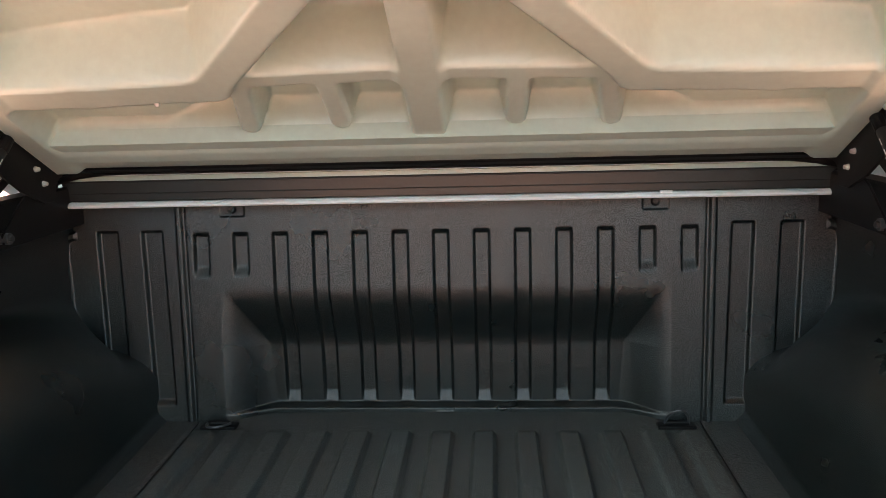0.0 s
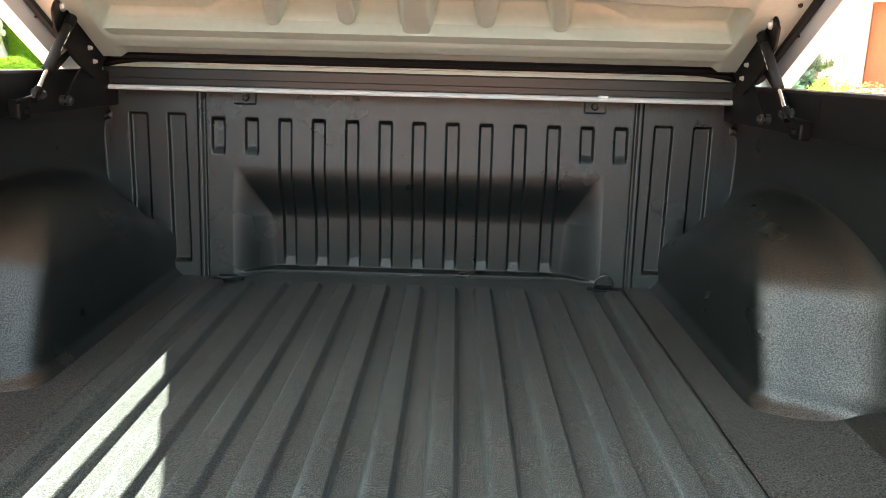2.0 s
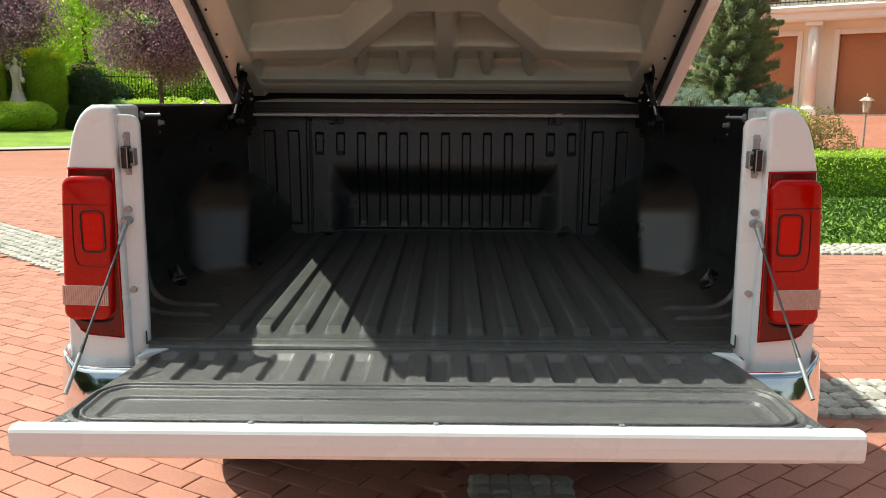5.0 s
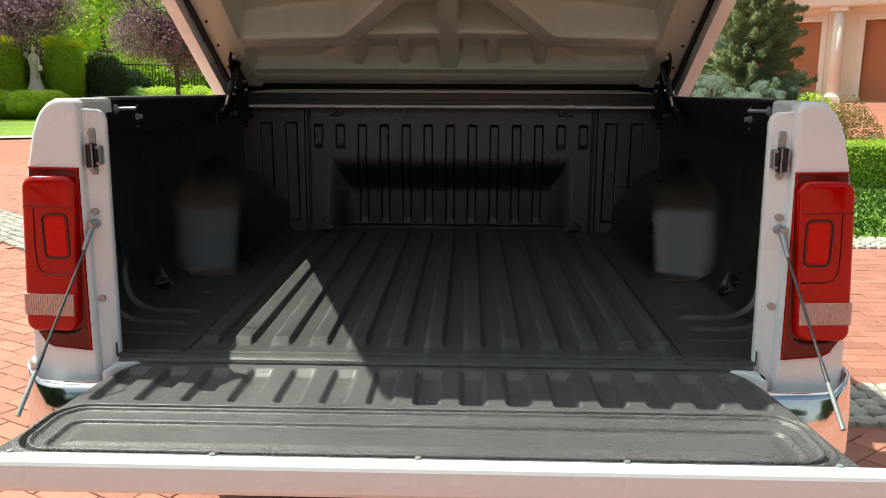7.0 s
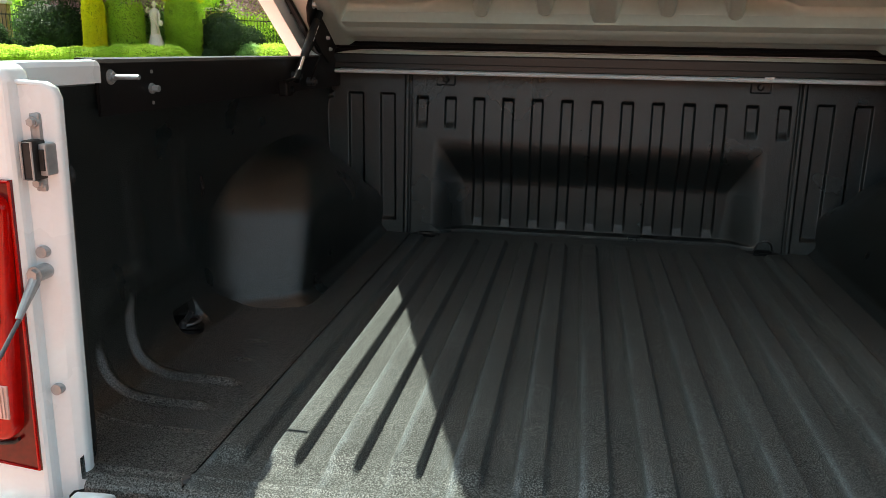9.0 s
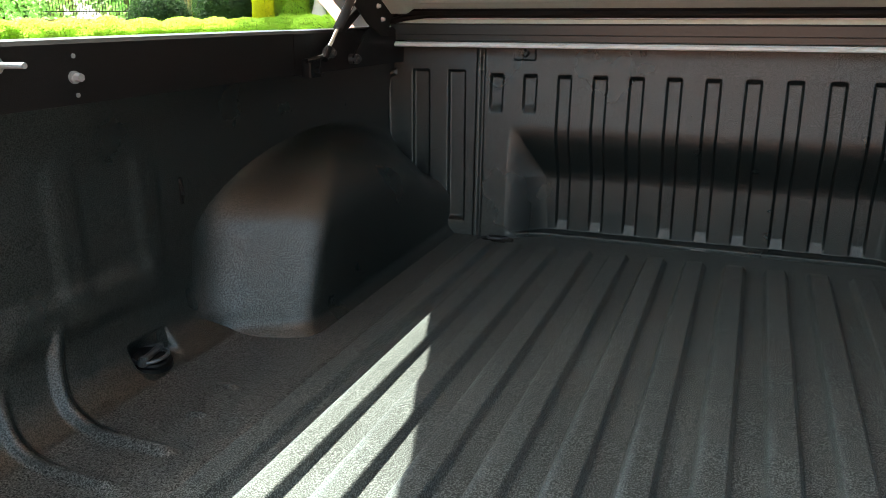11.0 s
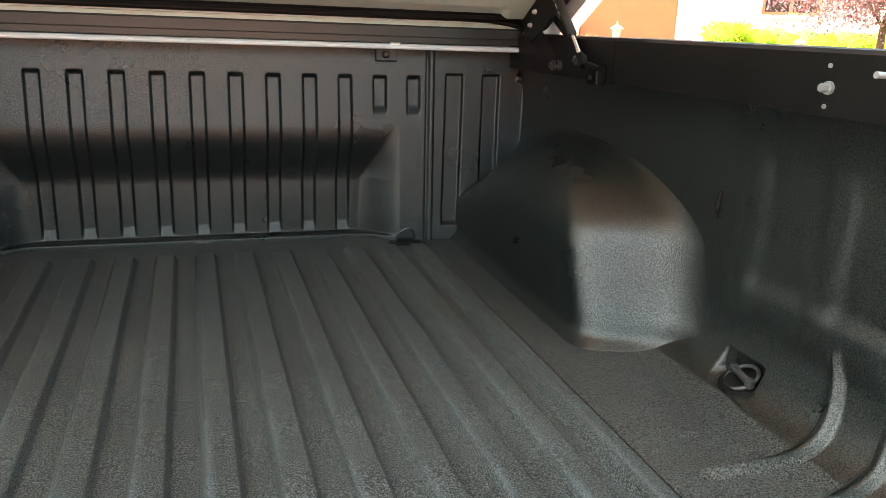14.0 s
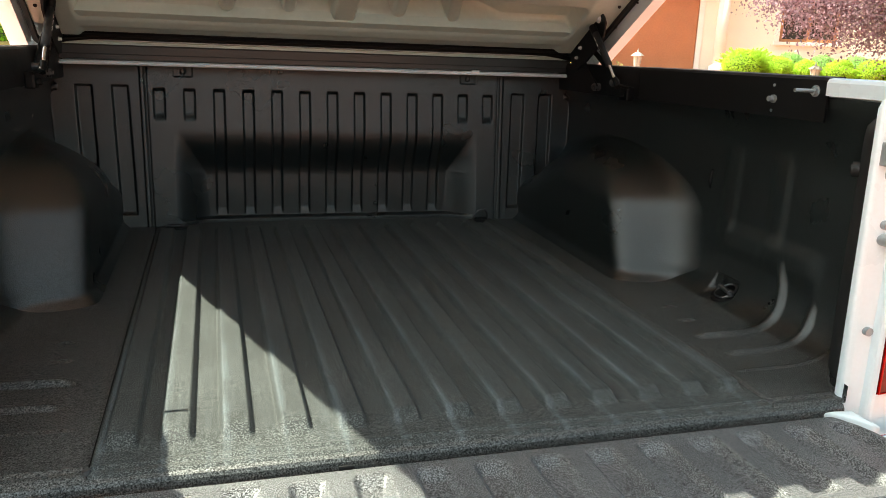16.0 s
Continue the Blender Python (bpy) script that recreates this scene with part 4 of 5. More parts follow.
for s, tilt in ((-1, 12), (1, 60)):
    c = (s * 0.521, 1.534, 0.824)
    bm = boxed(c[0] - 0.042, c[0] + 0.042, c[1] - 0.015, c[1] + 0.015, 0.817, 0.827, bevel=0.004)
    rod(bm, (c[0] - 0.026, c[1], 0.829), (c[0] + 0.026, c[1], 0.829), 0.006, n=10)
    lug = part("tie_down", bm, BLACK, truck, "black tie-down lug on the bed floor")
    t = radians(tilt)
    bm = bmesh.new()
    tube(bm, arc_points((c[0], c[1], 0.829), (1, 0, 0), (0, -math.cos(t), math.sin(t)), 0.026, 0.045, 0, 180), 0.0032, 8)
    part("ring", bm, DARKSTEEL, lug)
    # ring in the corner pocket
    c = Vector((s * 0.848, 0.540, FLOOR_Z + 0.039))
    side_ax, nrm = Vector((0.25 * s, 1, 0)).normalized(), Vector((-s * 0.26, 0, 0.97)).normalized()
    out = side_ax.cross(nrm).normalized()
    bm = bmesh.new()
    rod(bm, c - nrm * 0.012, c - nrm * 0.001, 0.0405, 0.038, n=32)
    rod(bm, c - nrm * 0.001, c + nrm * 0.002, 0.030, 0.027, n=32)
    lug = part("tie_down", bm, BLACK, truck, "round black tie-down with ring in the bed corner")
    bm = bmesh.new()
    tube(bm, arc_points(c + nrm * 0.004, side_ax, (out + nrm * 0.35).normalized(), 0.031, 0.029, 0, 360, 26), 0.0034, 8)
    rod(bm, c - side_ax * 0.036 + nrm * 0.008, c + side_ax * 0.036 + nrm * 0.008, 0.006, n=10)
    part("ring", bm, DARKSTEEL, lug)
    for e in (-1, 1):
        bm = bmesh.new()
        rod(bm, c + side_ax * e * 0.030, c + side_ax * e * 0.030 + nrm * 0.013, 0.008, n=12)
        rod(bm, c + side_ax * e * 0.030 + nrm * 0.013, c + side_ax * e * 0.030 + nrm * 0.017, 0.005, n=6)
        part("ring_bolt", bm, DARKSTEEL, lug)
    # hook on the side wall
    bm = bmesh.new()
    tube(bm, [(s * 0.893, 0.69, 1.135), (s * 0.872, 0.69, 1.128), (s * 0.868, 0.69, 1.10), (s * 0.872, 0.69, 1.085), (s * 0.893, 0.69, 1.08)], 0.005, 8)
    tube(bm, [(s * 0.893, 0.712, 1.13), (s * 0.878, 0.712, 1.125), (s * 0.878, 0.712, 1.095), (s * 0.893, 0.712, 1.09)], 0.004, 8)
    part("wall_hook", bm, BLACK, truck, "small black wire hook on the bed side")
    # small screw in the floor seam
    bm = bmesh.new()
    rod(bm, (s * 0.583, 0.022, 0.795), (s * 0.583, 0.022, 0.803), 0.008, 0.006, n=14)
    part("seam_screw", bm, DARKSTEEL, truck)
bm = bmesh.new()
tube(bm, [(-0.02, 1.615, 0.824), (0.0, 1.61, 0.826), (0.018, 1.612, 0.826), (0.022, 1.62, 0.832)], 0.0025, 6)
part("floor_clip", bm, DARKSTEEL, truck, "small bright clip at the foot of the front wall")

# ---------------------------------------------------------------- garden materials
def leaf_material(name, base, second, through_light=0.35, differ=0.32):
    m = material(name, base, 0.55, vary=0.2, scale=0.8, fine=3.0, second=second, per_island=differ, spec=0.35)
    nt = m.node_tree
    p, out = nt.nodes["Principled BSDF"], nt.nodes["Material Output"]
    tr = nt.nodes.new("ShaderNodeBsdfTranslucent")
    tr.inputs["Color"].default_value = (*[min(1, c * 1.5) for c in second], 1)
    mx = nt.nodes.new("ShaderNodeMixShader")
    mx.inputs["Fac"].default_value = through_light
    nt.links.new(p.outputs[0], mx.inputs[1])
    nt.links.new(tr.outputs[0], mx.inputs[2])
    nt.links.new(mx.outputs[0], out.inputs["Surface"])
    return m


LEAF = leaf_material("green_leaf", (0.10, 0.19, 0.075), (0.38, 0.55, 0.23), 0.58)
BRIGHT = leaf_material("bright_leaf", (0.19, 0.32, 0.04), (0.47, 0.60, 0.10), 0.64)
YELLOW = leaf_material("yellow_leaf", (0.55, 0.52, 0.03), (0.75, 0.70, 0.05), 0.62)
DARKLEAF = leaf_material("dark_leaf", (0.018, 0.045, 0.016), (0.04, 0.075, 0.025))
# pinkish second colour paints sky glints into the plum leaves
PURPLE = leaf_material("plum_leaf", (0.030, 0.012, 0.019), (0.40, 0.26, 0.32), 0.26, 0.85)
INNER = material("shaded_leaf", (0.12, 0.21, 0.025), 0.8, vary=0.4, scale=6, fine=30, bump=0.8, bump_scale=20)
REDLEAF = leaf_material("barberry_leaf", (0.20, 0.12, 0.06), (0.34, 0.28, 0.11), 0.35)
NEEDLE = leaf_material("spruce_needle", (0.075, 0.115, 0.055), (0.38, 0.46, 0.26), 0.35)
BLUENEEDLE = leaf_material("blue_spruce_needle", (0.17, 0.25, 0.20), (0.37, 0.47, 0.38), 0.25)
BARK = material("bark", (0.10, 0.075, 0.055), 0.9, vary=0.3, scale=6, fine=40, bump=0.8, bump_scale=50)
STONE = material("statue_stone", (0.55, 0.52, 0.45), 0.8, vary=0.15, scale=3, fine=30, bump=0.3, bump_scale=60)
STUCCO = material("cream_stucco", (0.88, 0.81, 0.68), 0.85, vary=0.06, scale=1.2, fine=40, bump=0.3, bump_scale=80)
TRIM = material("pale_trim", (0.86, 0.80, 0.73), 0.7, vary=0.05, scale=2, fine=30)
DOORWOOD = material("brown_garage_door", (0.45, 0.18, 0.08), 0.5, vary=0.08, scale=2, fine=20)
GLASS = material("window_glass", (0.06, 0.05, 0.045), 0.05, vary=0.1, scale=1, coat=1.0)
IRON = material("black_iron", (0.015, 0.015, 0.016), 0.5, vary=0.2, scale=10)
GATESTONE = material("tan_brick_wall", (0.42, 0.27, 0.14), 0.85, vary=0.2, scale=2, fine=20, bump=0.4, bump_scale=30)
LAMPGLASS = material("lamp_glass", (0.75, 0.70, 0.58), 0.25, vary=0.05, scale=5)
LAMPMETAL = material("weathered_lamp_metal", (0.45, 0.42, 0.36), 0.5, metal=0.4, vary=0.2, scale=10)

rng = np.random.default_rng(7)


def leaves_mesh(pts, size, nrm=None, loose=0.8, aspect=0.6):
    """Small four-cornered leaves at points, turned at random about their normals."""
    n = len(pts)
    d = rng.normal(size=(n, 3))
    d /= np.linalg.norm(d, axis=1)[:, None]
    if nrm is not None:
        d = nrm * (1 - loose) + d * loose
        d /= np.linalg.norm(d, axis=1)[:, None] + 1e-9
    a = np.cross(d, rng.normal(size=(n, 3)))
    a /= np.linalg.norm(a, axis=1)[:, None] + 1e-9
    b = np.cross(d, a)
    s = (size * rng.uniform(0.6, 1.35, n))[:, None]
    a, b = a * s * 0.5, b * s * 0.5 * aspect
    lift = d * s * 0.12
    co = np.stack([pts - a, pts - b * 0.95 + lift, pts + a, pts + b * 0.95 + lift], 1).reshape(-1, 3)
    me = bpy.data.meshes.new("leaves")
    i = np.arange(n * 4).reshape(n, 4)
    me.from_pydata(co.tolist(), [], i.tolist())
    return me


def blob_points(n, centre, radii, shell=0.55, lumps=9, rough=0.28):
    """Points in an uneven crown: clumps on and inside an ellipsoid, with gaps."""
    c, r = np.array(centre), np.array(radii)
    d = rng.normal(size=(lumps, 3))
    d /= np.linalg.norm(d, axis=1)[:, None]
    lc = c + d * r * rng.uniform(0.45, 0.8, lumps)[:, None]
    lr = rng.uniform(0.32, 0.55, lumps)[:, None] * r
    k = rng.integers(0, lumps, n)
    v = rng.normal(size=(n, 3))
    v /= np.linalg.norm(v, axis=1)[:, None]
    t = rng.uniform(shell, 1.0, n)[:, None] * (1 + rough * rng.normal(size=(n, 1)) * 0.35)
    return lc[k] + v * lr[k] * t, v


def trunk_bm(base, top, r, limbs, reach, lean=0.1, seed=1):
    rnd = random.Random(seed)
    bm = bmesh.new()
    base, top = Vector(base), Vector(top)
    n = 6
    pts = [base.lerp(top, i / n) + Vector((rnd.uniform(-lean, lean), rnd.uniform(-lean, lean), 0)) * (i / n) for i in range(n + 1)]
    for i in range(n):
        rod(bm, pts[i], pts[i + 1], r * (1 - 0.75 * i / n), r * (1 - 0.75 * (i + 1) / n), n=10)
    for i in range(limbs):
        a = pts[rnd.randint(n // 2 - 1, n)]
        ang = rnd.uniform(0, 6.283)
        b = a + Vector((math.cos(ang), math.sin(ang), rnd.uniform(0.3, 0.9))) * reach * rnd.uniform(0.6, 1)
        m = a.lerp(b, 0.5) + Vector((0, 0, 0.12 * reach))
        rod(bm, a, m, r * 0.38, r * 0.26, n=7)
        rod(bm, m, b, r * 0.26, r * 0.08, n=7)
    return bm


def place(az, dist, eye=(0.03, -1.8)):
    return eye[0] + dist * math.sin(radians(az)), eye[1] + dist * math.cos(radians(az))


def tree(name, label, az, dist, crown_z, radii, leaf, n, size, trunk_r=0.12, lumps=14, group="", seed=1, base=None):
    x, y = place(az, dist)
    z0 = float(ground_z(np.array(x), np.array(y))) if base is None else base
    t = thing(name, label, "tree", group, at=(x, y, z0))
    part("trunk", trunk_bm((0, 0, -0.05), (0, 0, crown_z - z0 + radii[2] * 0.4), trunk_r, 9, radii[0] * 0.9, 0.15, seed), BARK, t)
    pts, v = blob_points(n, (0, 0, crown_z - z0), radii, lumps=lumps)
    part_mesh("crown", leaves_mesh(pts, size, v, 0.75), leaf, t)
    return t


def shrub(name, label, x, y, z0, radii, leaf, n, size, lumps=8, group="", category="shrub", fill=0.82, square=2.0):
    t = thing(name, label, category, group, at=(x, y, z0))
    pts, v = blob_points(n, (0, 0, radii[2]), radii, shell=0.8, lumps=lumps, rough=0.15)
    d = rng.normal(size=(n, 3))
    d /= np.linalg.norm(d, axis=1)[:, None]
    if square > 2:
        d = d / (np.hypot(d[:, 0], d[:, 1]) ** square + np.abs(d[:, 2]) ** square)[:, None] ** (1 / square)
        pts = pts[: n // 8]
        v = v[: n // 8]
    pts2 = np.array([0, 0, radii[2]]) + d * np.array(radii) * 0.93 * (1 + 0.06 * rng.normal(size=(n, 1)))
    pts, v = np.vstack([pts, pts2]), np.vstack([v, d])
    ok = pts[:, 2] > 0.0
    part_mesh("foliage", leaves_mesh(pts[ok], size, v[ok], 0.6), leaf, t)
    bm = bmesh.new()
    bmesh.ops.create_icosphere(bm, subdivisions=3, radius=1.0, matrix=Matrix.Translation((0, 0, radii[2])) @ Matrix.Diagonal((radii[0] * fill, radii[1] * fill, radii[2] * fill, 1)))
    for vv in bm.verts:
        if square > 2:
            q = vv.co - Vector((0, 0, radii[2]))
            e = Vector((q.x / radii[0], q.y / radii[1], q.z / radii[2])) / fill
            vv.co = Vector((0, 0, radii[2])) + q / (math.hypot(e.x, e.y) ** square + abs(e.z) ** square) ** (1 / square)
        vv.co += Vector(vv.co - Vector((0, 0, radii[2]))) * 0.12 * noise.noise(vv.co * 3 + Vector((x, y, 0)))
        vv.co.z = max(vv.co.z, -0.02)
    part("inner_growth", bm, DARKLEAF if leaf in (DARKLEAF, NEEDLE) else INNER, t, "dark inner growth", True)
    return t


def clipped_hedge(label, x0, x1, y0, y1, z0, z1, leaf, n, size, turn=0.0):
    """A clipped hedge: a dark core wrapped in small leaves."""
    t = thing("hedge", label, "hedge", at=((x0 + x1) / 2, (y0 + y1) / 2, z0))
    t.rotation_euler.z = turn
    hx, hy, hz = (x1 - x0) / 2, (y1 - y0) / 2, z1 - z0
    part("inner_growth", boxed(-hx + 0.05, hx - 0.05, -hy + 0.05, hy - 0.05, -0.02, hz - 0.05, bevel=0.06), INNER, t, "dark inner growth")
    area = np.array([2 * hx * hz, 2 * hx * hz, 2 * hy * hz, 2 * hy * hz, 4 * hx * hy])
    f = rng.choice(5, n, p=area / area.sum())
    a, b = rng.uniform(-1, 1, n), rng.uniform(0, 1, n)
    P, N = np.zeros((n, 3)), np.zeros((n, 3))
    for i, (ax, sg) in enumerate(((1, -1), (1, 1), (0, -1), (0, 1))):
        m = f == i
        other = 1 - ax
        P[m, ax] = sg * (hx, hy)[ax]
        P[m, other] = a[m] * (hx, hy)[other]
        P[m, 2] = b[m] * hz
        N[m, ax] = sg
    m = f == 4
    P[m] = np.stack([a[m] * hx, rng.uniform(-1, 1, m.sum()) * hy, np.full(m.sum(), hz)], 1)
    N[m, 2] = 1
    wob = np.array([noise.noise(Vector(p) * 2.2) for p in P])
    P += N * (0.05 * wob + rng.normal(0, 0.022, n))[:, None]
    part_mesh("foliage", leaves_mesh(P, size, N, 0.65), leaf, t)
    return t


# ---------------------------------------------------------------- ground
def ground_z(x, y):
    d = np.hypot(x, y)
    az = np.arctan2(x, y)
    return 1.1 * sstep(13.5, 25, d) * sstep(0.05, 0.30, az) * (y > 0)


rad = np.r_[0.0, np.linspace(1, 40, 60), np.geomspace(45, 1500, 18)]
ang = np.linspace(-math.pi, math.pi, 121)
R, T = np.meshgrid(rad, ang)
GX, GY = R * np.sin(T), R * np.cos(T)
PAVE = material("brick_courtyard", (0.36, 0.14, 0.09), 0.85, vary=0.2, scale=0.7, fine=9, bump=0.4, bump_scale=40)
ground = part_mesh("ground", grid(GX, GY, ground_z(GX, GY) - 0.014), PAVE, None, "red brick courtyard paving reaching into the distance", smooth=True, kind="structure")


def sheet(name, x0, x1, y0, y1, mat, label, lift, step=0.5):
    """A piece of ground that follows the slope."""
    xs, ys = np.arange(x0, x1 + step, step), np.arange(y0, y1 + step, step)
    A, B = np.meshgrid(xs, ys)
    return part_mesh(name, grid(A, B, ground_z(A, B) + lift), mat, None, label, True, "structure")


def polar_sheet(name, az0, az1, d0, d1, mat, label, lift):
    a, d = np.radians(np.linspace(az0, az1, 60)), np.linspace(d0, d1, 30)
    A, D = np.meshgrid(a, d)
    GX, GY = D * np.sin(A), D * np.cos(A) - 1.8
    lift = lift + 0.34 * sstep(25.5, 31.0, D)
    return part_mesh(name, grid(GX, GY, ground_z(GX, GY) + lift), mat, None, label, True, "structure")


polar_sheet("lawn_1", -75, -5, 26.6, 60.0, TURF, "bright mown lawn behind the courtyard", 0.02)
polar_sheet("kerb", -75, -5, 25.9, 26.65, COBBLE, "pale stone kerb along the lawn", 0.03)
sheet("lawn_2", 3.2, 16.0, 5.98, 10.6, TURF, "bright mown lawn beside the drive", 0.012)

# garden left of the drive
for az, d, r in ((-30.6, 32.6, 0.66), (-29.1, 32.0, 0.68), (-27.8, 32.2, 0.66), (-33.2, 32.3, 0.72), (-35.2, 32.0, 0.74), (-37.4, 32.0, 0.78), (-39.6, 31.5, 0.72), (-41.7, 31.3, 0.78), (-43.8, 31.0, 0.74), (-46.0, 31.0, 0.80), (-48.2, 30.8, 0.76), (-31.9, 32.8, 0.62)):
    x, y = place(az, d)
    shrub("box_shrub", "low clipped bright green box shrub on the lawn", x, y, 0.34, (r * 1.15, r, 0.52 if az > -31 else 0.47), BRIGHT, 11000, 0.058, group="low shrubs")
for az, d, r, mat in ((-21.5, 34, 0.8, BRIGHT), (-20.2, 34, 0.7, BRIGHT), (-18.6, 34, 0.8, BRIGHT), (-22.7, 34, 0.7, LEAF), (-17.0, 33, 0.7, BRIGHT)):
    x, y = place(az, d)
    shrub("box_shrub", "low clipped bright green box shrub on the lawn", x, y, 0.02, (r * 1.2, r, 0.74), mat, 6500, 0.062, group="low shrubs")
for az, d, h, r, mat, lab in ((-30.45, 34, 3.2, 0.72, BRIGHT, "tall clipped green columnar cypress"), (-26.85, 34, 3.25, 0.68, BRIGHT, "tall clipped green columnar cypress"), (-28.9, 36, 2.7, 0.8, LEAF, "tall clipped green columnar cypress"), (-32.2, 33.5, 3.1, 0.40, YELLOW, "tall yellow columnar cypress")):
    x, y = place(az, d)
    shrub("column_cypress", lab, x, y, 0.02, (r, r, h / 2), mat, 40000, 0.062, lumps=22, group="columnar cypresses", category="cypress", fill=0.88, square=4.5)
for az, top in ((-30.45, 3.3), (-26.85, 3.3)):
    x, y = place(az, 33.9)
    pts, v = blob_points(2600, (0, 0, 0), (0.72, 0.72, 0.26), lumps=8)
    c = thing("cypress_tip", "yellow new growth on a cypress top", "cypress", at=(x, y, top - 0.15))
    part_mesh("foliage", leaves_mesh(pts, 0.06, v), YELLOW, c)
for az, d, r, h in ((-24.4, 34.5, 1.05, 1.35), (-22.9, 35.5, 0.9, 1.1), (-25.2, 33, 0.45, 0.6)):
    x, y = place(az, d)
    shrub("dark_yew", "dark green rounded yew shrub", x, y, 0.02, (r, r, h), DARKLEAF, 6000, 0.08, lumps=12)
for az, d, r, h in ((-34.2, 36, 1.7, 1.7), (-38.8, 36, 1.2, 1.2)):
    x, y = place(az, d)
    shrub("juniper", "spreading dark blue-green juniper", x, y, 0.02, (r, r, h), DARKLEAF, 9000, 0.10, lumps=18)

tree("plum_tree", "purple-leaved plum tree on the lawn", -20.0, 29, 4.1, (2.7, 2.4, 2.3), PURPLE, 34000, 0.095, 0.10, 18, "plum trees", 3)
tree("plum_tree", "purple-leaved plum tree on the lawn", -31.0, 35.8, 4.5, (3.1, 3.6, 2.3), PURPLE, 60000, 0.10, 0.11, 26, "plum trees", 5)
for i, (az, d, z, r) in enumerate(((-24.5, 40, 4.6, 3.0), (-15, 43, 5.5, 4.0), (-33, 46, 6, 4.6), (-41, 44, 5.5, 4.5), (-27.5, 47, 6.5, 4.5), (-20, 50, 7.0, 4.6), (-9, 46, 5.5, 4.5), (-48, 40, 5.0, 4.0))):
    tree("broadleaf_tree", "leafy green garden tree behind the fence", az, d, z, (r, r, r * 1.15), BRIGHT if i in (0, 2, 4, 6) else LEAF, 15000, 0.17, 0.16, 34, "background trees", 20 + i)
wood = thing("far_wood", "dense green trees far behind the garden", "woodland", kind="stuff")
P = []
for az in np.arange(-64, 6, 2.2):
    x, y = place(az + rng.uniform(-1, 1), rng.uniform(56, 66))
    p, _ = blob_points(2600, (x, y, rng.uniform(3, 8)), (4.0, 4.0, 5.5), lumps=14)
    P.append(p)
part_mesh("crowns", leaves_mesh(np.vstack(P), 0.62), LEAF, wood, kind="stuff")

for az in (-25.5, -23.5, -21.5, -19.5, -17.5, -15.5, -13.5, -11.5):
    x, y = place(az, 43.5)
    shrub("garden_shrub", "tall bright leafy shrub behind the iron fence", x, y, 0.0, (1.5, 1.3, 1.5), BRIGHT, 2200, 0.16, lumps=12, group="shrubs behind the fence")

# iron fence with a low wall
fence = thing("garden_fence", "black iron garden fence on a low tan wall", "fence")
fx0, fy0 = place(-46, 40)
fx1, fy1 = place(-8, 40)
fdir = Vector((fx1 - fx0, fy1 - fy0, 0))
flen = fdir.length
fdir.normalize()
fr = math.atan2(fdir.y, fdir.x)
fence.location = (fx0, fy0, 0)
fence.rotation_euler.z = fr
part("low_wall", boxed(0, flen, -0.15, 0.15, 0, 1.2, bevel=0.02), GATESTONE, fence, "low tan stone wall")
bm = boxed(-0.006, 0.006, -0.006, 0.006, 1.35, 2.7)
post_me = bpy.data.meshes.new("fence_bar")
box(bm, -0.011, 0.011, -0.011, 0.011, 1.35, 2.5)
bm.to_mesh(post_me)
bm.free()
for i in range(190):
    o = part_mesh("fence_bar", post_me, IRON, fence)
    o.location.x = 0.1 + i * flen / 191
for z in (1.5, 2.45):
    part("fence_rail", boxed(0, flen, -0.02, 0.02, z, z + 0.04), IRON, fence)
for az in (-37.6, -24.9):
    x, y = place(az, 39.6)
    p = thing("gate_pier", "square tan brick fence pier", "pier", "fence piers", at=(x, y, 0))
    p.rotation_euler.z = fr
    part("shaft", boxed(-0.42, 0.42, -0.42, 0.42, 0, 2.9, bevel=0.02), GATESTONE, p)
    part("cap", boxed(-0.5, 0.5, -0.5, 0.5, 2.9, 3.05, bevel=0.03), TRIM, p)

# stone statue on its pedestal, one plain mesh
x, y = place(-28.6, 33.6)
prof = [(0.36, -0.25), (0.36, 1.10), (0.31, 1.13), (0.30, 1.30), (0.25, 1.33), (0.24, 1.48), (0.21, 1.50), (0.19, 1.53), (0.185, 1.60), (0.165, 1.74), (0.15, 1.90), (0.155, 2.04), (0.185, 2.16), (0.205, 2.30), (0.185, 2.42), (0.11, 2.48), (0.06, 2.51), (0.055, 2.55), (0.085, 2.60), (0.095, 2.66), (0.075, 2.73), (0.02, 2.76)]
bm = bmesh.new()
rings = [[bm.verts.new(((r * math.cos(a) * (1.0 + 0.12 * math.sin(3 * a + z * 5) * (z > 1.5))), r * 0.8 * math.sin(a), z)) for a in np.linspace(0, 2 * math.pi, 20, endpoint=False)] for r, z in prof]
for A, B in zip(rings, rings[1:]):
    for j in range(20):
        bm.faces.new((A[j], A[(j + 1) % 20], B[(j + 1) % 20], B[j]))
bm.faces.new(rings[-1])
tube(bm, [(-0.17, 0, 2.40), (-0.30, -0.04, 2.36), (-0.33, -0.06, 2.42), (-0.20, -0.08, 2.52)], 0.048, 8)
tube(bm, [(0.17, 0, 2.40), (0.24, -0.06, 2.22), (0.26, -0.16, 2.08), (0.30, -0.18, 2.02)], 0.048, 8)
bmesh.ops.create_uvsphere(bm, u_segments=12, v_segments=8, radius=0.09, matrix=Matrix.Translation((0.33, -0.16, 1.96)) @ Matrix.Diagonal((1.1, 1.0, 1.3, 1)))
tube(bm, [(-0.16, -0.10, 2.34), (-0.02, -0.17, 2.12), (0.14, -0.13, 1.92), (0.16, -0.10, 1.58)], 0.035, 6)
statue = part("statue", bm, STONE, None, smooth=True)
tagged(statue, "pale weathered stone garden statue on a pedestal", "statue")
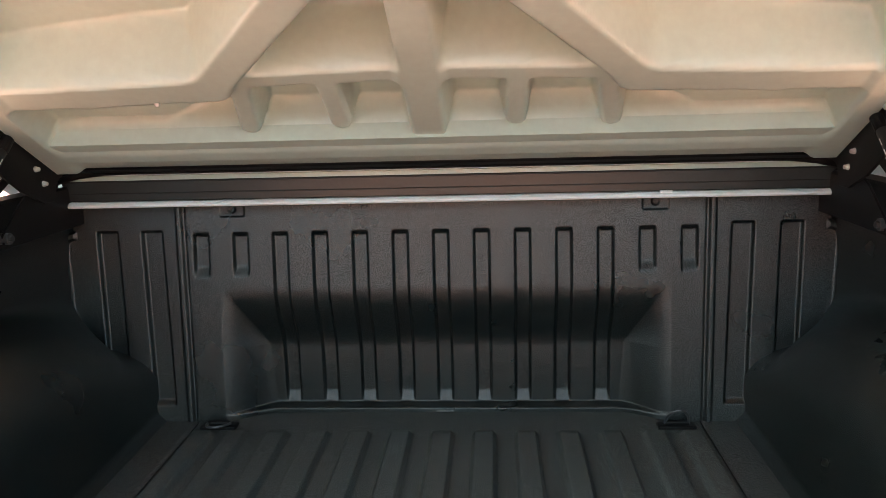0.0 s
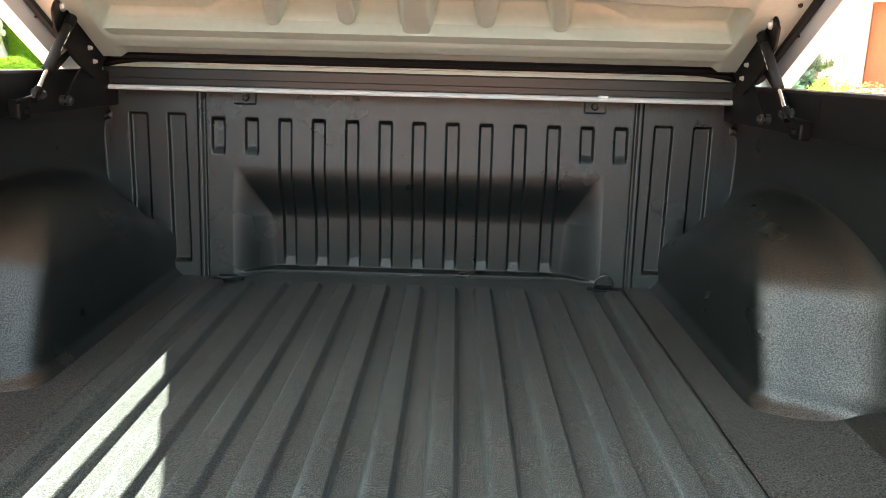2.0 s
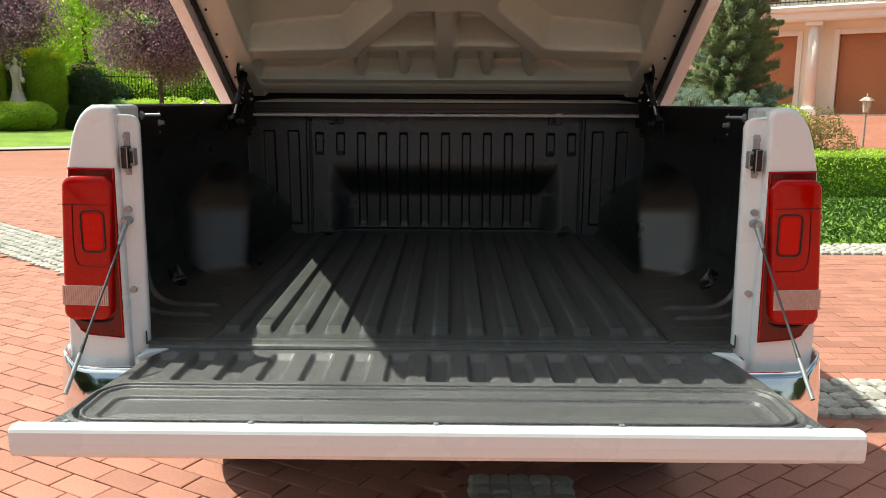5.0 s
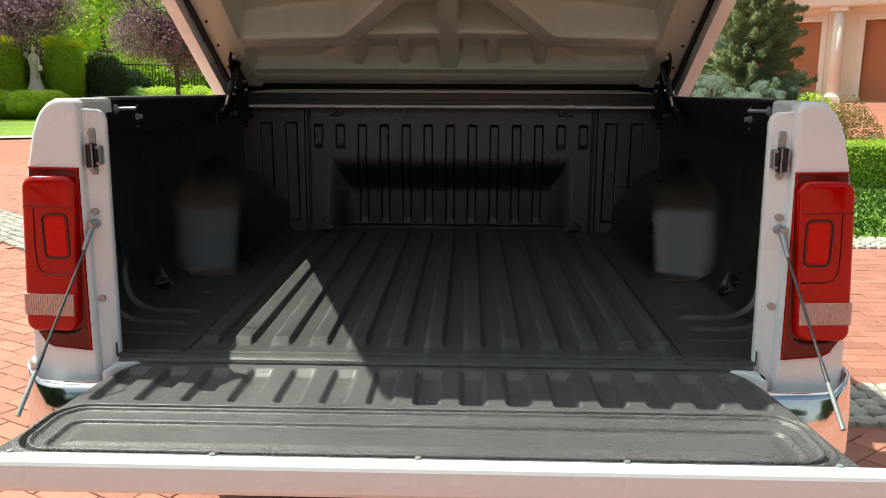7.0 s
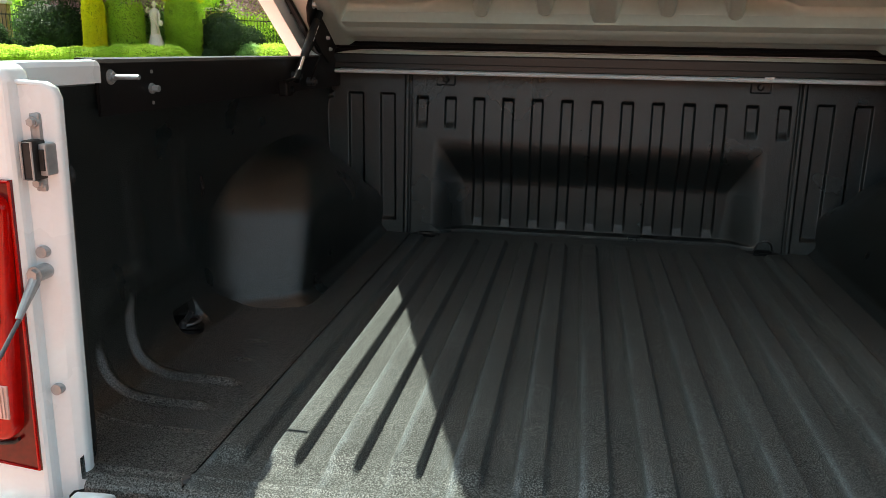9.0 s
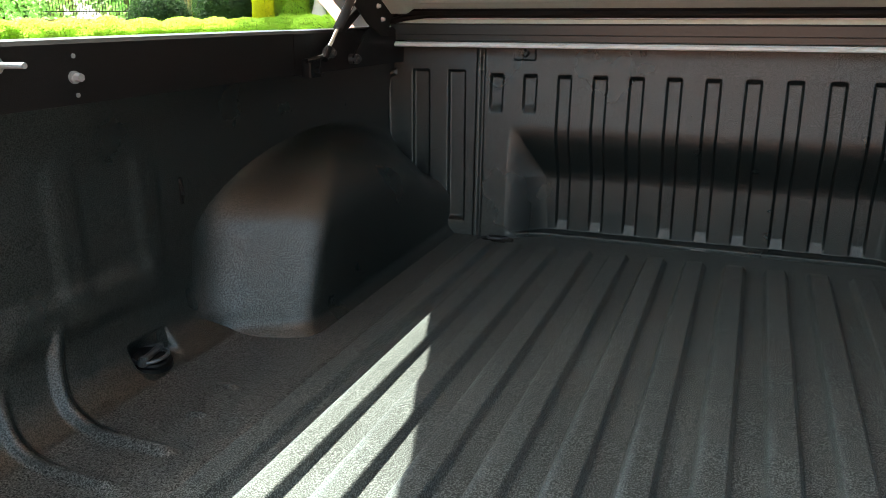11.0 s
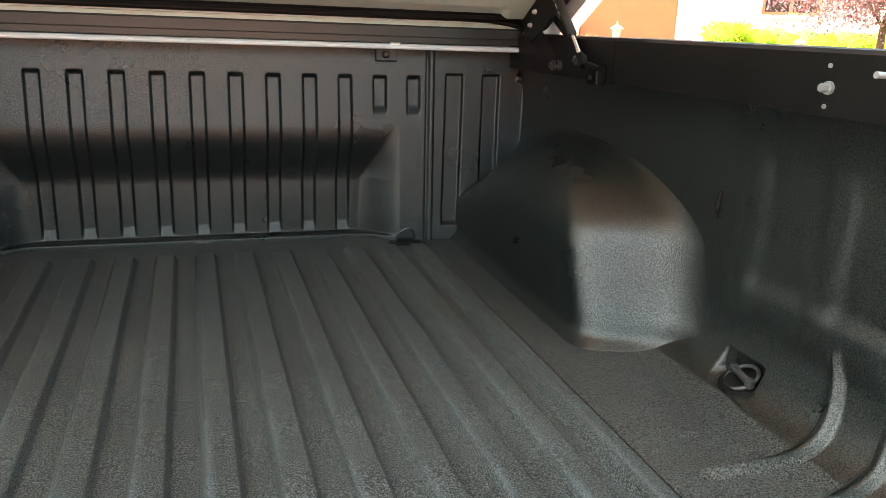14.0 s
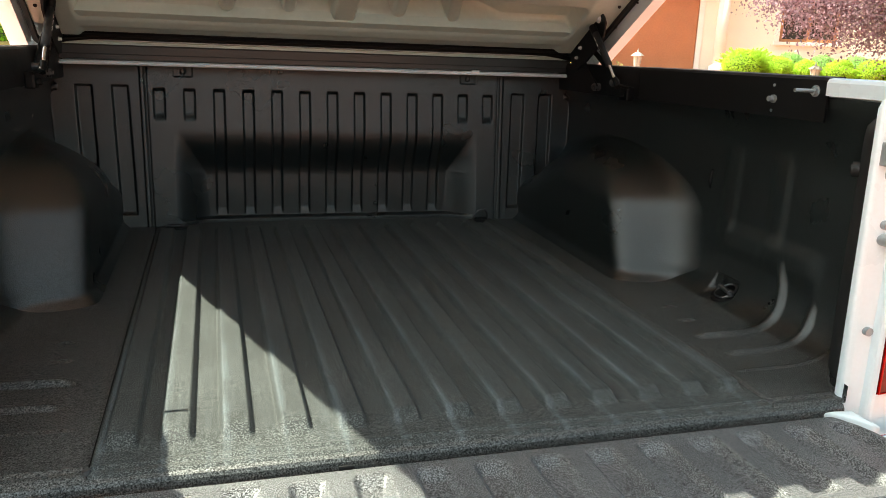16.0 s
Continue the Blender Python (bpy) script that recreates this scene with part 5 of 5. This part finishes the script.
statue.location = (x, y, 0.24)
statue.scale = (0.95, 0.95, 0.985)


# garden lamps
def garden_lamp(x, y, top):
    z0 = float(ground_z(np.array(x), np.array(y)))
    h = top - z0
    t = thing("garden_lamp", "small weathered metal garden lantern on a post", "garden lamp", "garden lamps", at=(x, y, z0))
    part("post", rod(bmesh.new(), (0, 0, 0), (0, 0, h - 0.42), 0.028, 0.022, n=12), LAMPMETAL, t)
    bm = bmesh.new()
    rod(bm, (0, 0, h - 0.42), (0, 0, h - 0.17), 0.075, 0.105, n=6)
    part("lantern", bm, LAMPGLASS, t, "pale glass lantern body")
    for i in range(6):
        a = i * math.pi / 3
        bm = bmesh.new()
        rod(bm, (0.078 * math.cos(a), 0.078 * math.sin(a), h - 0.42), (0.108 * math.cos(a), 0.108 * math.sin(a), h - 0.17), 0.008, n=6)
        part("glazing_bar", bm, LAMPMETAL, t)
    part("roof", rod(bmesh.new(), (0, 0, h - 0.17), (0, 0, h - 0.09), 0.16, 0.06, n=6), LAMPMETAL, t, "peaked lantern roof")
    part("finial", rod(bmesh.new(), (0, 0, h - 0.091), (0, 0, h), 0.03, 0.005, n=10), LAMPMETAL, t)
    part("collar", rod(bmesh.new(), (0, 0, h - 0.45), (0, 0, h - 0.421), 0.05, 0.085, n=6), LAMPMETAL, t)


garden_lamp(9.3, 16.1, 1.66)
garden_lamp(12.5, 13.9, 1.50)
garden_lamp(-5.9, 17.3, 1.50)

# right-hand planting
clipped_hedge("low clipped bright green box hedge", 3.4, 17.0, 10.0, 10.85, 0.0, 0.68, BRIGHT, 26000, 0.05)
x, y = place(24.4, 14.2)
shrub("barberry", "loose reddish-green barberry shrub", x, y, 0.0, (0.75, 0.6, 0.62), REDLEAF, 3200, 0.045, lumps=10, fill=0.3)
x, y = place(22.9, 14.8)
shrub("rose_bush", "loose yellow-green rose bush", x, y, 0.1, (0.45, 0.45, 0.65), BRIGHT, 2200, 0.05, lumps=8, fill=0.35)


def spruce(x, y, z0, h, r):
    t = thing("blue_spruce", "blue-green spruce with layered branches", "spruce", at=(x, y, z0))
    part("trunk", trunk_bm((0, 0, 0), (0, 0, h), 0.11, 0, 1, 0.03, 4), BARK, t)
    P, N, Q, M = [], [], [], []
    rnd = random.Random(11)
    bm = bmesh.new()
    z = 0.15
    while z < h - 0.2:
        rr = r * (1 - (z / h)) ** 0.85 * rnd.uniform(0.85, 1.1) + 0.08
        nb = 14 if z < h * 0.6 else 10
        off = rnd.uniform(0, 6)
        for b in range(nb):
            a = off + b * 2 * math.pi / nb + rnd.uniform(-0.15, 0.15)
            ln = rr * rnd.uniform(0.75, 1.1)
            tip = Vector((math.cos(a) * ln, math.sin(a) * ln, z + 0.10 * ln + rnd.uniform(-0.05, 0.1)))
            root = Vector((0, 0, z - 0.05 * ln))
            rod(bm, root, tip, 0.014, 0.004, n=5)
            k = int(420 * ln + 90)
            f = np.sqrt(rng.uniform(0.05, 1.05, k))[:, None]
            side = Vector((-math.sin(a), math.cos(a), 0))
            p = np.array(root) + f * np.array(tip - root) + np.array(side) * (rng.normal(0, 0.13 * ln, k) * (1.15 - f[:, 0]))[:, None] + np.array([0, 0, 1]) * (rng.normal(0, 0.035, k))[:, None]
            dst = (Q, M) if (z < h * 0.20 or rnd.random() < 0.10) else (P, N)
            dst[0].append(p)
            dst[1].append(np.tile([math.cos(a) * 0.3, math.sin(a) * 0.3, 0.9], (k, 1)))
        z += 0.17
    part("branchwork", bm, BARK, t, "bare brown inner wood")
    part_mesh("needles", leaves_mesh(np.vstack(P), 0.062, np.vstack(N), 0.55, 0.3), NEEDLE, t, "grey-green needles")
    part_mesh("blue_needles", leaves_mesh(np.vstack(Q), 0.060, np.vstack(M), 0.55, 0.3), BLUENEEDLE, t, "pale blue-green needles")


x, y = place(18.9, 16.0)
spruce(x, y, 0.25, 5.6, 1.22)


def dwarf_spruce(az, d, top, r):
    """A low spruce of many soft round puffs of needles at uneven heights."""
    x, y = place(az, d)
    t = thing("dwarf_spruce", "low pale blue-green dwarf spruce with puffy shoots", "spruce", "dwarf spruces", at=(x, y, 0.25))
    h = top - 0.25
    P, N = [], []
    bm = bmesh.new()
    rod(bm, (0, 0, 0), (0, 0, h * 0.7), 0.04, 0.015, n=8)
    for k in range(int(95 * r / 0.5)):
        u, a, f = rng.uniform(0.1, 1.0), rng.uniform(0, 6.283), rng.uniform(0.55, 1.0)
        reach = r * math.sqrt(max(0.0, 1 - (u - 0.25) ** 2 / 0.6)) * f
        c = np.array([math.cos(a) * reach, math.sin(a) * reach, h * u * rng.uniform(0.85, 1.02)])
        rod(bm, (0, 0, float(c[2]) * 0.6), tuple(c), 0.008, 0.003, n=5)
        v = rng.normal(size=(150, 3))
        v /= np.linalg.norm(v, axis=1)[:, None]
        size = rng.uniform(0.055, 0.105)
        P.append(c + v * size * rng.uniform(0.6, 1.0, 150)[:, None] * np.array([1, 1, 0.8]))
        N.append(v)
    part("branchwork", bm, BARK, t, "bare brown inner wood")
    part_mesh("needles", leaves_mesh(np.vstack(P), 0.034, np.vstack(N), 0.5, 0.35), BLUENEEDLE, t, "pale blue-green needles")


for az, d, top, r in ((15.4, 14.6, 1.74, 0.5), (16.8, 14.3, 1.68, 0.42), (18.2, 14.0, 1.44, 0.36), (20.0, 14.6, 1.64, 0.5), (21.8, 15.4, 1.74, 0.36), (19.2, 13.7, 1.36, 0.34)):
    dwarf_spruce(az, d, top, r)

# ---------------------------------------------------------------- house
HA = radians(33)
HD = 27.0
house = thing("house", "cream stuccoed house with brown garage doors and columns", "house")
house.location = (0.03 + HD * math.sin(HA + 0.010), -1.0 + HD * math.cos(HA + 0.010), 1.12)
house.rotation_euler.z = -HA
DOORS = ((-7.7, -4.70), (-3.50, -0.50))
WIN = (1.95, 3.60, 0.98, 2.5)


def wall_with_openings(x0, x1, z0, z1, holes, y0, y1):
    """A wall with real openings: upright strips between them, and pieces over and under."""
    bm = bmesh.new()
    x = x0
    for a, b, c, d in sorted(holes):
        box(bm, x, a, y0, y1, z0, z1)
        if c > z0:
            box(bm, a, b, y0, y1, z0, c)
        box(bm, a, b, y0, y1, d, z1)
        x = b
    box(bm, x, x1, y0, y1, z0, z1)
    return bm


DH = 2.42
for a, b, c, d in ((-16, -7.7, -1.2, 3.1), (-7.7, -4.70, DH, 3.1), (-4.70, -3.50, -1.2, 3.1), (-3.50, -0.50, DH, 3.1), (-0.50, 1.95, -1.2, 3.1), (1.95, 3.60, -1.2, 0.98), (1.95, 3.60, 2.5, 3.1), (3.60, 13, -1.2, 3.1), (-7.7, -4.70, -1.2, -0.003), (-3.50, -0.50, -1.2, -0.003)):
    part("front_wall", boxed(a, b, 0, 0.35, c, d), STUCCO, house, "cream stuccoed wall")
part("upper_wall", wall_with_openings(-16, 13, 3.3, 6.6, [(-7.0, -5.4, 3.5, 5.8), (-2.8, -1.2, 3.5, 5.8), (2.0, 3.6, 4.1, 5.8)], 0.6, 0.95), STUCCO, house, "cream stuccoed upper wall")
part("roof", prism(bmesh.new(), [(-0.4, 6.6), (0.9, 6.55), (5.5, 8.2), (9.9, 6.6)], "x", -16.6, 13.6, 0.0), DOORWOOD, house, "brown pitched roof")
part("back_rooms", boxed(-15.9, 12.9, 1.2, 9.0, -1.2, 6.6), STUCCO, house)
for a, b in DOORS:
    d = part("garage_door", boxed(a + 0.02, b - 0.02, 0.20, 0.26, 0.0, DH - 0.02), DOORWOOD, house, "brown panelled garage door")
    for i in range(11):
        part("door_panel", boxed(a + 0.03, b - 0.03, 0.196, 0.20, 0.03 + i * 0.217, 0.03 + i * 0.217 + 0.213, bevel=0.002), DOORWOOD, d)
    part("door_frame", boxed(a - 0.16, a + 0.005, -0.04, 0.12, 0, DH + 0.17, bevel=0.01), TRIM, house, "pale door surround")
    part("door_frame", boxed(b - 0.005, b + 0.16, -0.04, 0.12, 0, DH + 0.17, bevel=0.01), TRIM, house, "pale door surround")
    part("door_head", boxed(a + 0.005, b - 0.005, -0.04, 0.12, DH, DH + 0.17, bevel=0.01), TRIM, house, "pale door surround")


def column(x, r):
    bm = bmesh.new()
    rod(bm, (x, -0.45, 0.22), (x, -0.45, 2.68), r, r * 0.86, n=28)
    c = part("column", bm, TRIM, house, "round pale column", True)
    part("column_base", boxed(x - r * 1.4, x + r * 1.4, -0.45 - r * 1.4, -0.45 + r * 1.4, -0.9, 0.16, bevel=0.02), TRIM, c)
    bm = bmesh.new()
    rod(bm, (x, -0.45, 0.16), (x, -0.45, 0.24), r * 1.28, r * 1.08, n=28)
    part("column_torus", bm, TRIM, c)
    part("column_capital", boxed(x - r * 1.3, x + r * 1.3, -0.45 - r * 1.3, -0.45 + r * 1.3, 2.66, 2.80, bevel=0.03), TRIM, c)


for x in (-8.6, -4.15, 0.22):
    column(x, 0.19)
part("cornice", prism(bmesh.new(), [(0.05, 2.80), (-0.75, 2.80), (-0.80, 2.86), (-0.80, 3.02), (-0.90, 3.08), (-0.92, 3.20), (-0.86, 3.26), (0.6, 3.26), (0.6, 3.1), (0.05, 3.1)], "x", -9.6, 1.2, 0.0), TRIM, house, "pale moulded balcony edge")
rail = part("balcony_rail", boxed(-9.5, 1.1, -0.84, -0.80, 4.10, 4.15, bevel=0.008), IRON, house, "black iron balcony railing")
part("lower_rail", boxed(-9.5, 1.1, -0.84, -0.80, 3.36, 3.39), IRON, rail)
bar_me = bpy.data.meshes.new("baluster")
bm = boxed(-0.009, 0.009, -0.83, -0.81, 3.30, 4.10)
bm.to_mesh(bar_me)
bm.free()
for i in range(84):
    o = part_mesh("baluster", bar_me, IRON, rail)
    o.location.x = -9.45 + i * 0.127
for x in (-9.5, -5.9, -2.4, 1.1):
    part("balcony_pier", boxed(x - 0.16, x + 0.16, -0.90, -0.62, 3.26, 4.22, bevel=0.02), TRIM, house, "pale balcony pier")


def house_window(a, b, c, d, y):
    w = part("window", boxed(a, b, y + 0.14, y + 0.16, c, d), GLASS, house, "brown framed window with pale surround")
    for q in ((a, a + 0.09, c, d), (b - 0.09, b, c, d), (a + 0.09, b - 0.09, c, c + 0.09), (a + 0.09, b - 0.09, d - 0.09, d), ((a + b) / 2 - 0.05, (a + b) / 2 + 0.05, c + 0.09, d - 0.09)):
        part("window_frame", boxed(q[0], q[1], y + 0.08, y + 0.14, q[2], q[3], bevel=0.006), DOORWOOD, w)
    part("window_sill", boxed(a - 0.15, b + 0.15, y - 0.10, y + 0.06, c - 0.11, c - 0.003, bevel=0.01), TRIM, w)
    for q in ((a - 0.14, a - 0.003), (b + 0.003, b + 0.14)):
        part("window_trim", boxed(q[0], q[1], y - 0.04, y + 0.05, c, d + 0.12, bevel=0.01), TRIM, w)


house_window(*WIN, 0.0)
for a, b, c, d in ((-7.0, -5.4, 3.5, 5.8), (-2.8, -1.2, 3.5, 5.8), (2.0, 3.6, 4.1, 5.8)):
    house_window(a, b, c, d, 0.6)

for i, (az, r, h, mat) in enumerate(((38.05, 0.42, 0.36, BRIGHT), (39.85, 0.37, 0.33, BRIGHT), (41.8, 0.40, 0.34, BRIGHT), (43.8, 0.44, 0.36, BRIGHT), (45.6, 0.42, 0.36, BRIGHT), (38.9, 0.42, 0.42, LEAF), (40.8, 0.42, 0.40, LEAF), (42.9, 0.42, 0.40, LEAF), (44.8, 0.42, 0.40, LEAF))):
    x, y = place(az, 23.5 if mat is BRIGHT else 24.8, (0.0, -0.8))
    shrub("ball_shrub", "round clipped yellow-green shrub by the house wall" if mat is BRIGHT else "round clipped dark green shrub by the house wall", x, y, 0.90, (r, r, h), mat, 4200, 0.05, group="shrubs along the house")
x, y = place(36.0, 23.3, (0.0, -0.8))
spread = shrub("spreading_juniper", "spreading bright green juniper with pointed shoots", x, y, 0.90, (0.62, 0.55, 0.44), BRIGHT, 5200, 0.055, category="juniper")
P, N = [], []
for k in range(46):
    a, e = rng.uniform(0, 6.283), rng.uniform(0.25, 1.1)
    d = np.array([math.cos(a) * math.cos(e), math.sin(a) * math.cos(e), math.sin(e)])
    root = np.array([0.06, 0, 0.38]) + d * np.array([0.50, 0.42, 0.34])
    f = rng.uniform(0, 1, 70)[:, None]
    P.append(root + f * d * np.array([0.42, 0.3, 0.30]) + rng.normal(0, 0.035, (70, 3)) * (1.1 - f))
    N.append(np.tile(d, (70, 1)))
part_mesh("shoots", leaves_mesh(np.vstack(P), 0.06, np.vstack(N), 0.8, 0.4), BRIGHT, spread, "pointed young shoots")
tree("plum_tree", "purple-leaved plum tree in front of the house", 42.8, 19.4, 3.6, (3.8, 2.5, 1.9), PURPLE, 80000, 0.07, 0.09, 44, "plum trees", 9)

# trees and planting behind the camera, which shine back in the chrome and the paint
for i, (x, y, z, r) in enumerate(((-16, -26, 4.2, 3.6), (13, -27, 3.4, 3.0), (-9, -27, 3.4, 3.0), (-2, -28, 3.0, 2.6), (5.5, -27, 3.6, 3.2), (20, -22, 4.2, 3.6), (-22, -20, 4.0, 3.4), (-15, -16, 3.4, 2.8), (-21, -8, 4.6, 3.8), (15, -15, 3.0, 2.5), (21, -7, 4.6, 3.8))):
    t = thing("broadleaf_tree", "dark green garden tree across the courtyard", "tree", "background trees", at=(x, y, 0))
    part("trunk", trunk_bm((0, 0, 0), (0, 0, z), 0.16, 8, r * 0.8, 0.2, 40 + i), BARK, t)
    pts, v = blob_points(8000, (0, 0, z), (r, r, r), lumps=22)
    part_mesh("crown", leaves_mesh(pts, 0.35, v), DARKLEAF, t)

# ---------------------------------------------------------------- paving pieces
BL, BW = 0.222, 0.111


def brick_template():
    g, c = 0.0025, 0.004
    a, b = BL / 2 - g, BW / 2 - g
    co = [(sx * a, sy * b, -0.014) for sx, sy in ((-1, -1), (1, -1), (1, 1), (-1, 1))]
    co += [(sx * a, sy * b, -c * 0.7) for sx, sy in ((-1, -1), (1, -1), (1, 1), (-1, 1))]
    co += [(sx * (a - c), sy * (b - c), 0.0) for sx, sy in ((-1, -1), (1, -1), (1, 1), (-1, 1))]
    fa = [(8, 9, 10, 11)]
    for k in range(4):
        fa += [(k, (k + 1) % 4, 4 + (k + 1) % 4, 4 + k), (4 + k, 4 + (k + 1) % 4, 8 + (k + 1) % 4, 8 + k)]
    return np.array(co), fa


def brick_field(angle, inside, x0, x1, y0, y1):
    """Places of bricks in a running bond at an angle, within a test of x and y."""
    ca, sa = math.cos(angle), math.sin(angle)
    R_ = int(max(x1 - x0, y1 - y0) * 1.5 / BW) + 2
    cx, cy = (x0 + x1) / 2, (y0 + y1) / 2
    j, i = np.meshgrid(np.arange(-R_, R_), np.arange(-R_ // 2, R_ // 2))
    u, v = (i + 0.5 * (j % 2)) * BL, j * BW
    x, y = cx + u * ca - v * sa, cy + u * sa + v * ca
    m = inside(x, y) & (x > x0) & (x < x1) & (y > y0) & (y < y1)
    return np.stack([x[m], y[m], np.full(m.sum(), angle)], 1)


def strip_left(x, y):
    return (x + 4.46) * 0.66 + (y - 6.0) * 0.75


fields = [
    brick_field(radians(-28), lambda x, y: (x < 0) & ~((np.abs(strip_left(x, y)) < 0.36) & (x < -2.2)), -9.5, 0.0, -3.0, 13.0),
    brick_field(radians(38), lambda x, y: x >= 0.11, 0.0, 4.6, -3.0, 1.50),
    brick_field(0.0, lambda x, y: x >= 0.11, 0.0, 5.5, 2.0, 5.45),
]
bricks = np.vstack(fields)
co, fa = brick_template()
near = np.hypot(bricks[:, 0] + 1.9, bricks[:, 1] - 1.7) < 1.35
near |= np.hypot(bricks[:, 0] - 1.9, bricks[:, 1] - 1.0) < 1.0
order = np.flatnonzero(near)[:300]
picked = np.zeros(len(bricks), bool)
picked[order] = True
brick_me = bpy.data.meshes.new("brick")
brick_me.from_pydata(co.tolist(), [], fa)
brick_me.materials.append(BRICK)
for x, y, a in bricks[picked]:
    o = part_mesh("brick", brick_me, None, ground)
    o.location = (x, y, rng.uniform(-0.0015, 0.0015))
    o.rotation_euler = (rng.normal(0, 0.006), rng.normal(0, 0.006), a)
rest = bricks[~picked]
ca, sa = np.cos(rest[:, 2])[:, None], np.sin(rest[:, 2])[:, None]
V = np.stack([rest[:, :1] + co[:, 0] * ca - co[:, 1] * sa, rest[:, 1:2] + co[:, 0] * sa + co[:, 1] * ca, co[:, 2] + rng.uniform(-0.0015, 0.0015, (len(rest), 1)) + rng.normal(0, 0.006, (len(rest), 1)) * co[:, 0]], -1).reshape(-1, 3)
F = (np.array(fa)[None] + (np.arange(len(rest)) * len(co))[:, None, None]).reshape(-1, 4)
me = bpy.data.meshes.new("bricks")
me.from_pydata(V.tolist(), [], F.tolist())
part_mesh("bricks", me, BRICKS, ground, "red paving bricks", kind="stuff")


def cobbles(points, size):
    """Rounded uneven stones at places."""
    Vs, Fs = [], []
    ring = np.linspace(0, 2 * math.pi, 9)[:-1]
    for x, y in points:
        rx, ry, a0 = size * rng.uniform(0.40, 0.52), size * rng.uniform(0.40, 0.52), rng.uniform(0, 6)
        sq = 1 / (np.abs(np.cos(ring)) ** 3.2 + np.abs(np.sin(ring)) ** 3.2) ** (1 / 3.2)
        b = len(Vs) * 25
        layer = []
        for f, z in ((1.0, -0.02), (0.95, 0.006), (0.62, 0.017)):
            layer += [(x + rx * f * s * math.cos(t), y + ry * f * s * math.sin(t), z + rng.normal(0, 0.0015)) for s, t in zip(sq, ring)]
        layer.append((x, y, 0.02))
        Vs.append(layer)
        for k in range(2):
            Fs += [(b + k * 8 + j, b + k * 8 + (j + 1) % 8, b + (k + 1) * 8 + (j + 1) % 8, b + (k + 1) * 8 + j) for j in range(8)]
        Fs += [(b + 16 + j, b + 16 + (j + 1) % 8, b + 24) for j in range(8)]
    me = bpy.data.meshes.new("cobbles")
    me.from_pydata(np.array(Vs).reshape(-1, 3).tolist(), [], Fs)
    return me


pts = [(x + rng.normal(0, .006), y + rng.normal(0, .006)) for x in np.arange(0.2, 4.6, 0.095) for y in np.arange(1.56, 1.98, 0.095)]
pts += [(x + rng.normal(0, .006), y + rng.normal(0, .006)) for x in np.arange(1.5, 6.0, 0.1) for y in np.arange(5.55, 5.96, 0.1)]
pts += [(-4.46 + 0.75 * u + 0.66 * w, 6.0 - 0.66 * u + 0.75 * w) for u in np.arange(-4, 3.0, 0.1) for w in np.arange(-0.3, 0.31, 0.1)]
pts += [(x, y) for x in np.arange(0.14, 0.45, 0.075) for y in np.arange(0.55, 0.86, 0.075)]
part_mesh("cobbles", cobbles(pts, 0.105), COBBLE, ground, "grey cobblestone bands in the paving", kind="stuff")

# lawn blades beside the drive
n = 15000
P = np.stack([rng.uniform(3.3, 12, n), rng.uniform(6.0, 10.0, n), np.full(n, 0.03)], 1)
lawn_grass = thing("lawn_grass", "short bright green mown grass", "grass", kind="stuff")
me = leaves_mesh(P, 0.09, np.tile([0.0, -1.0, 0.15], (n, 1)), 0.5, 0.35)
part_mesh("blades", me, GRASS, lawn_grass, kind="stuff")
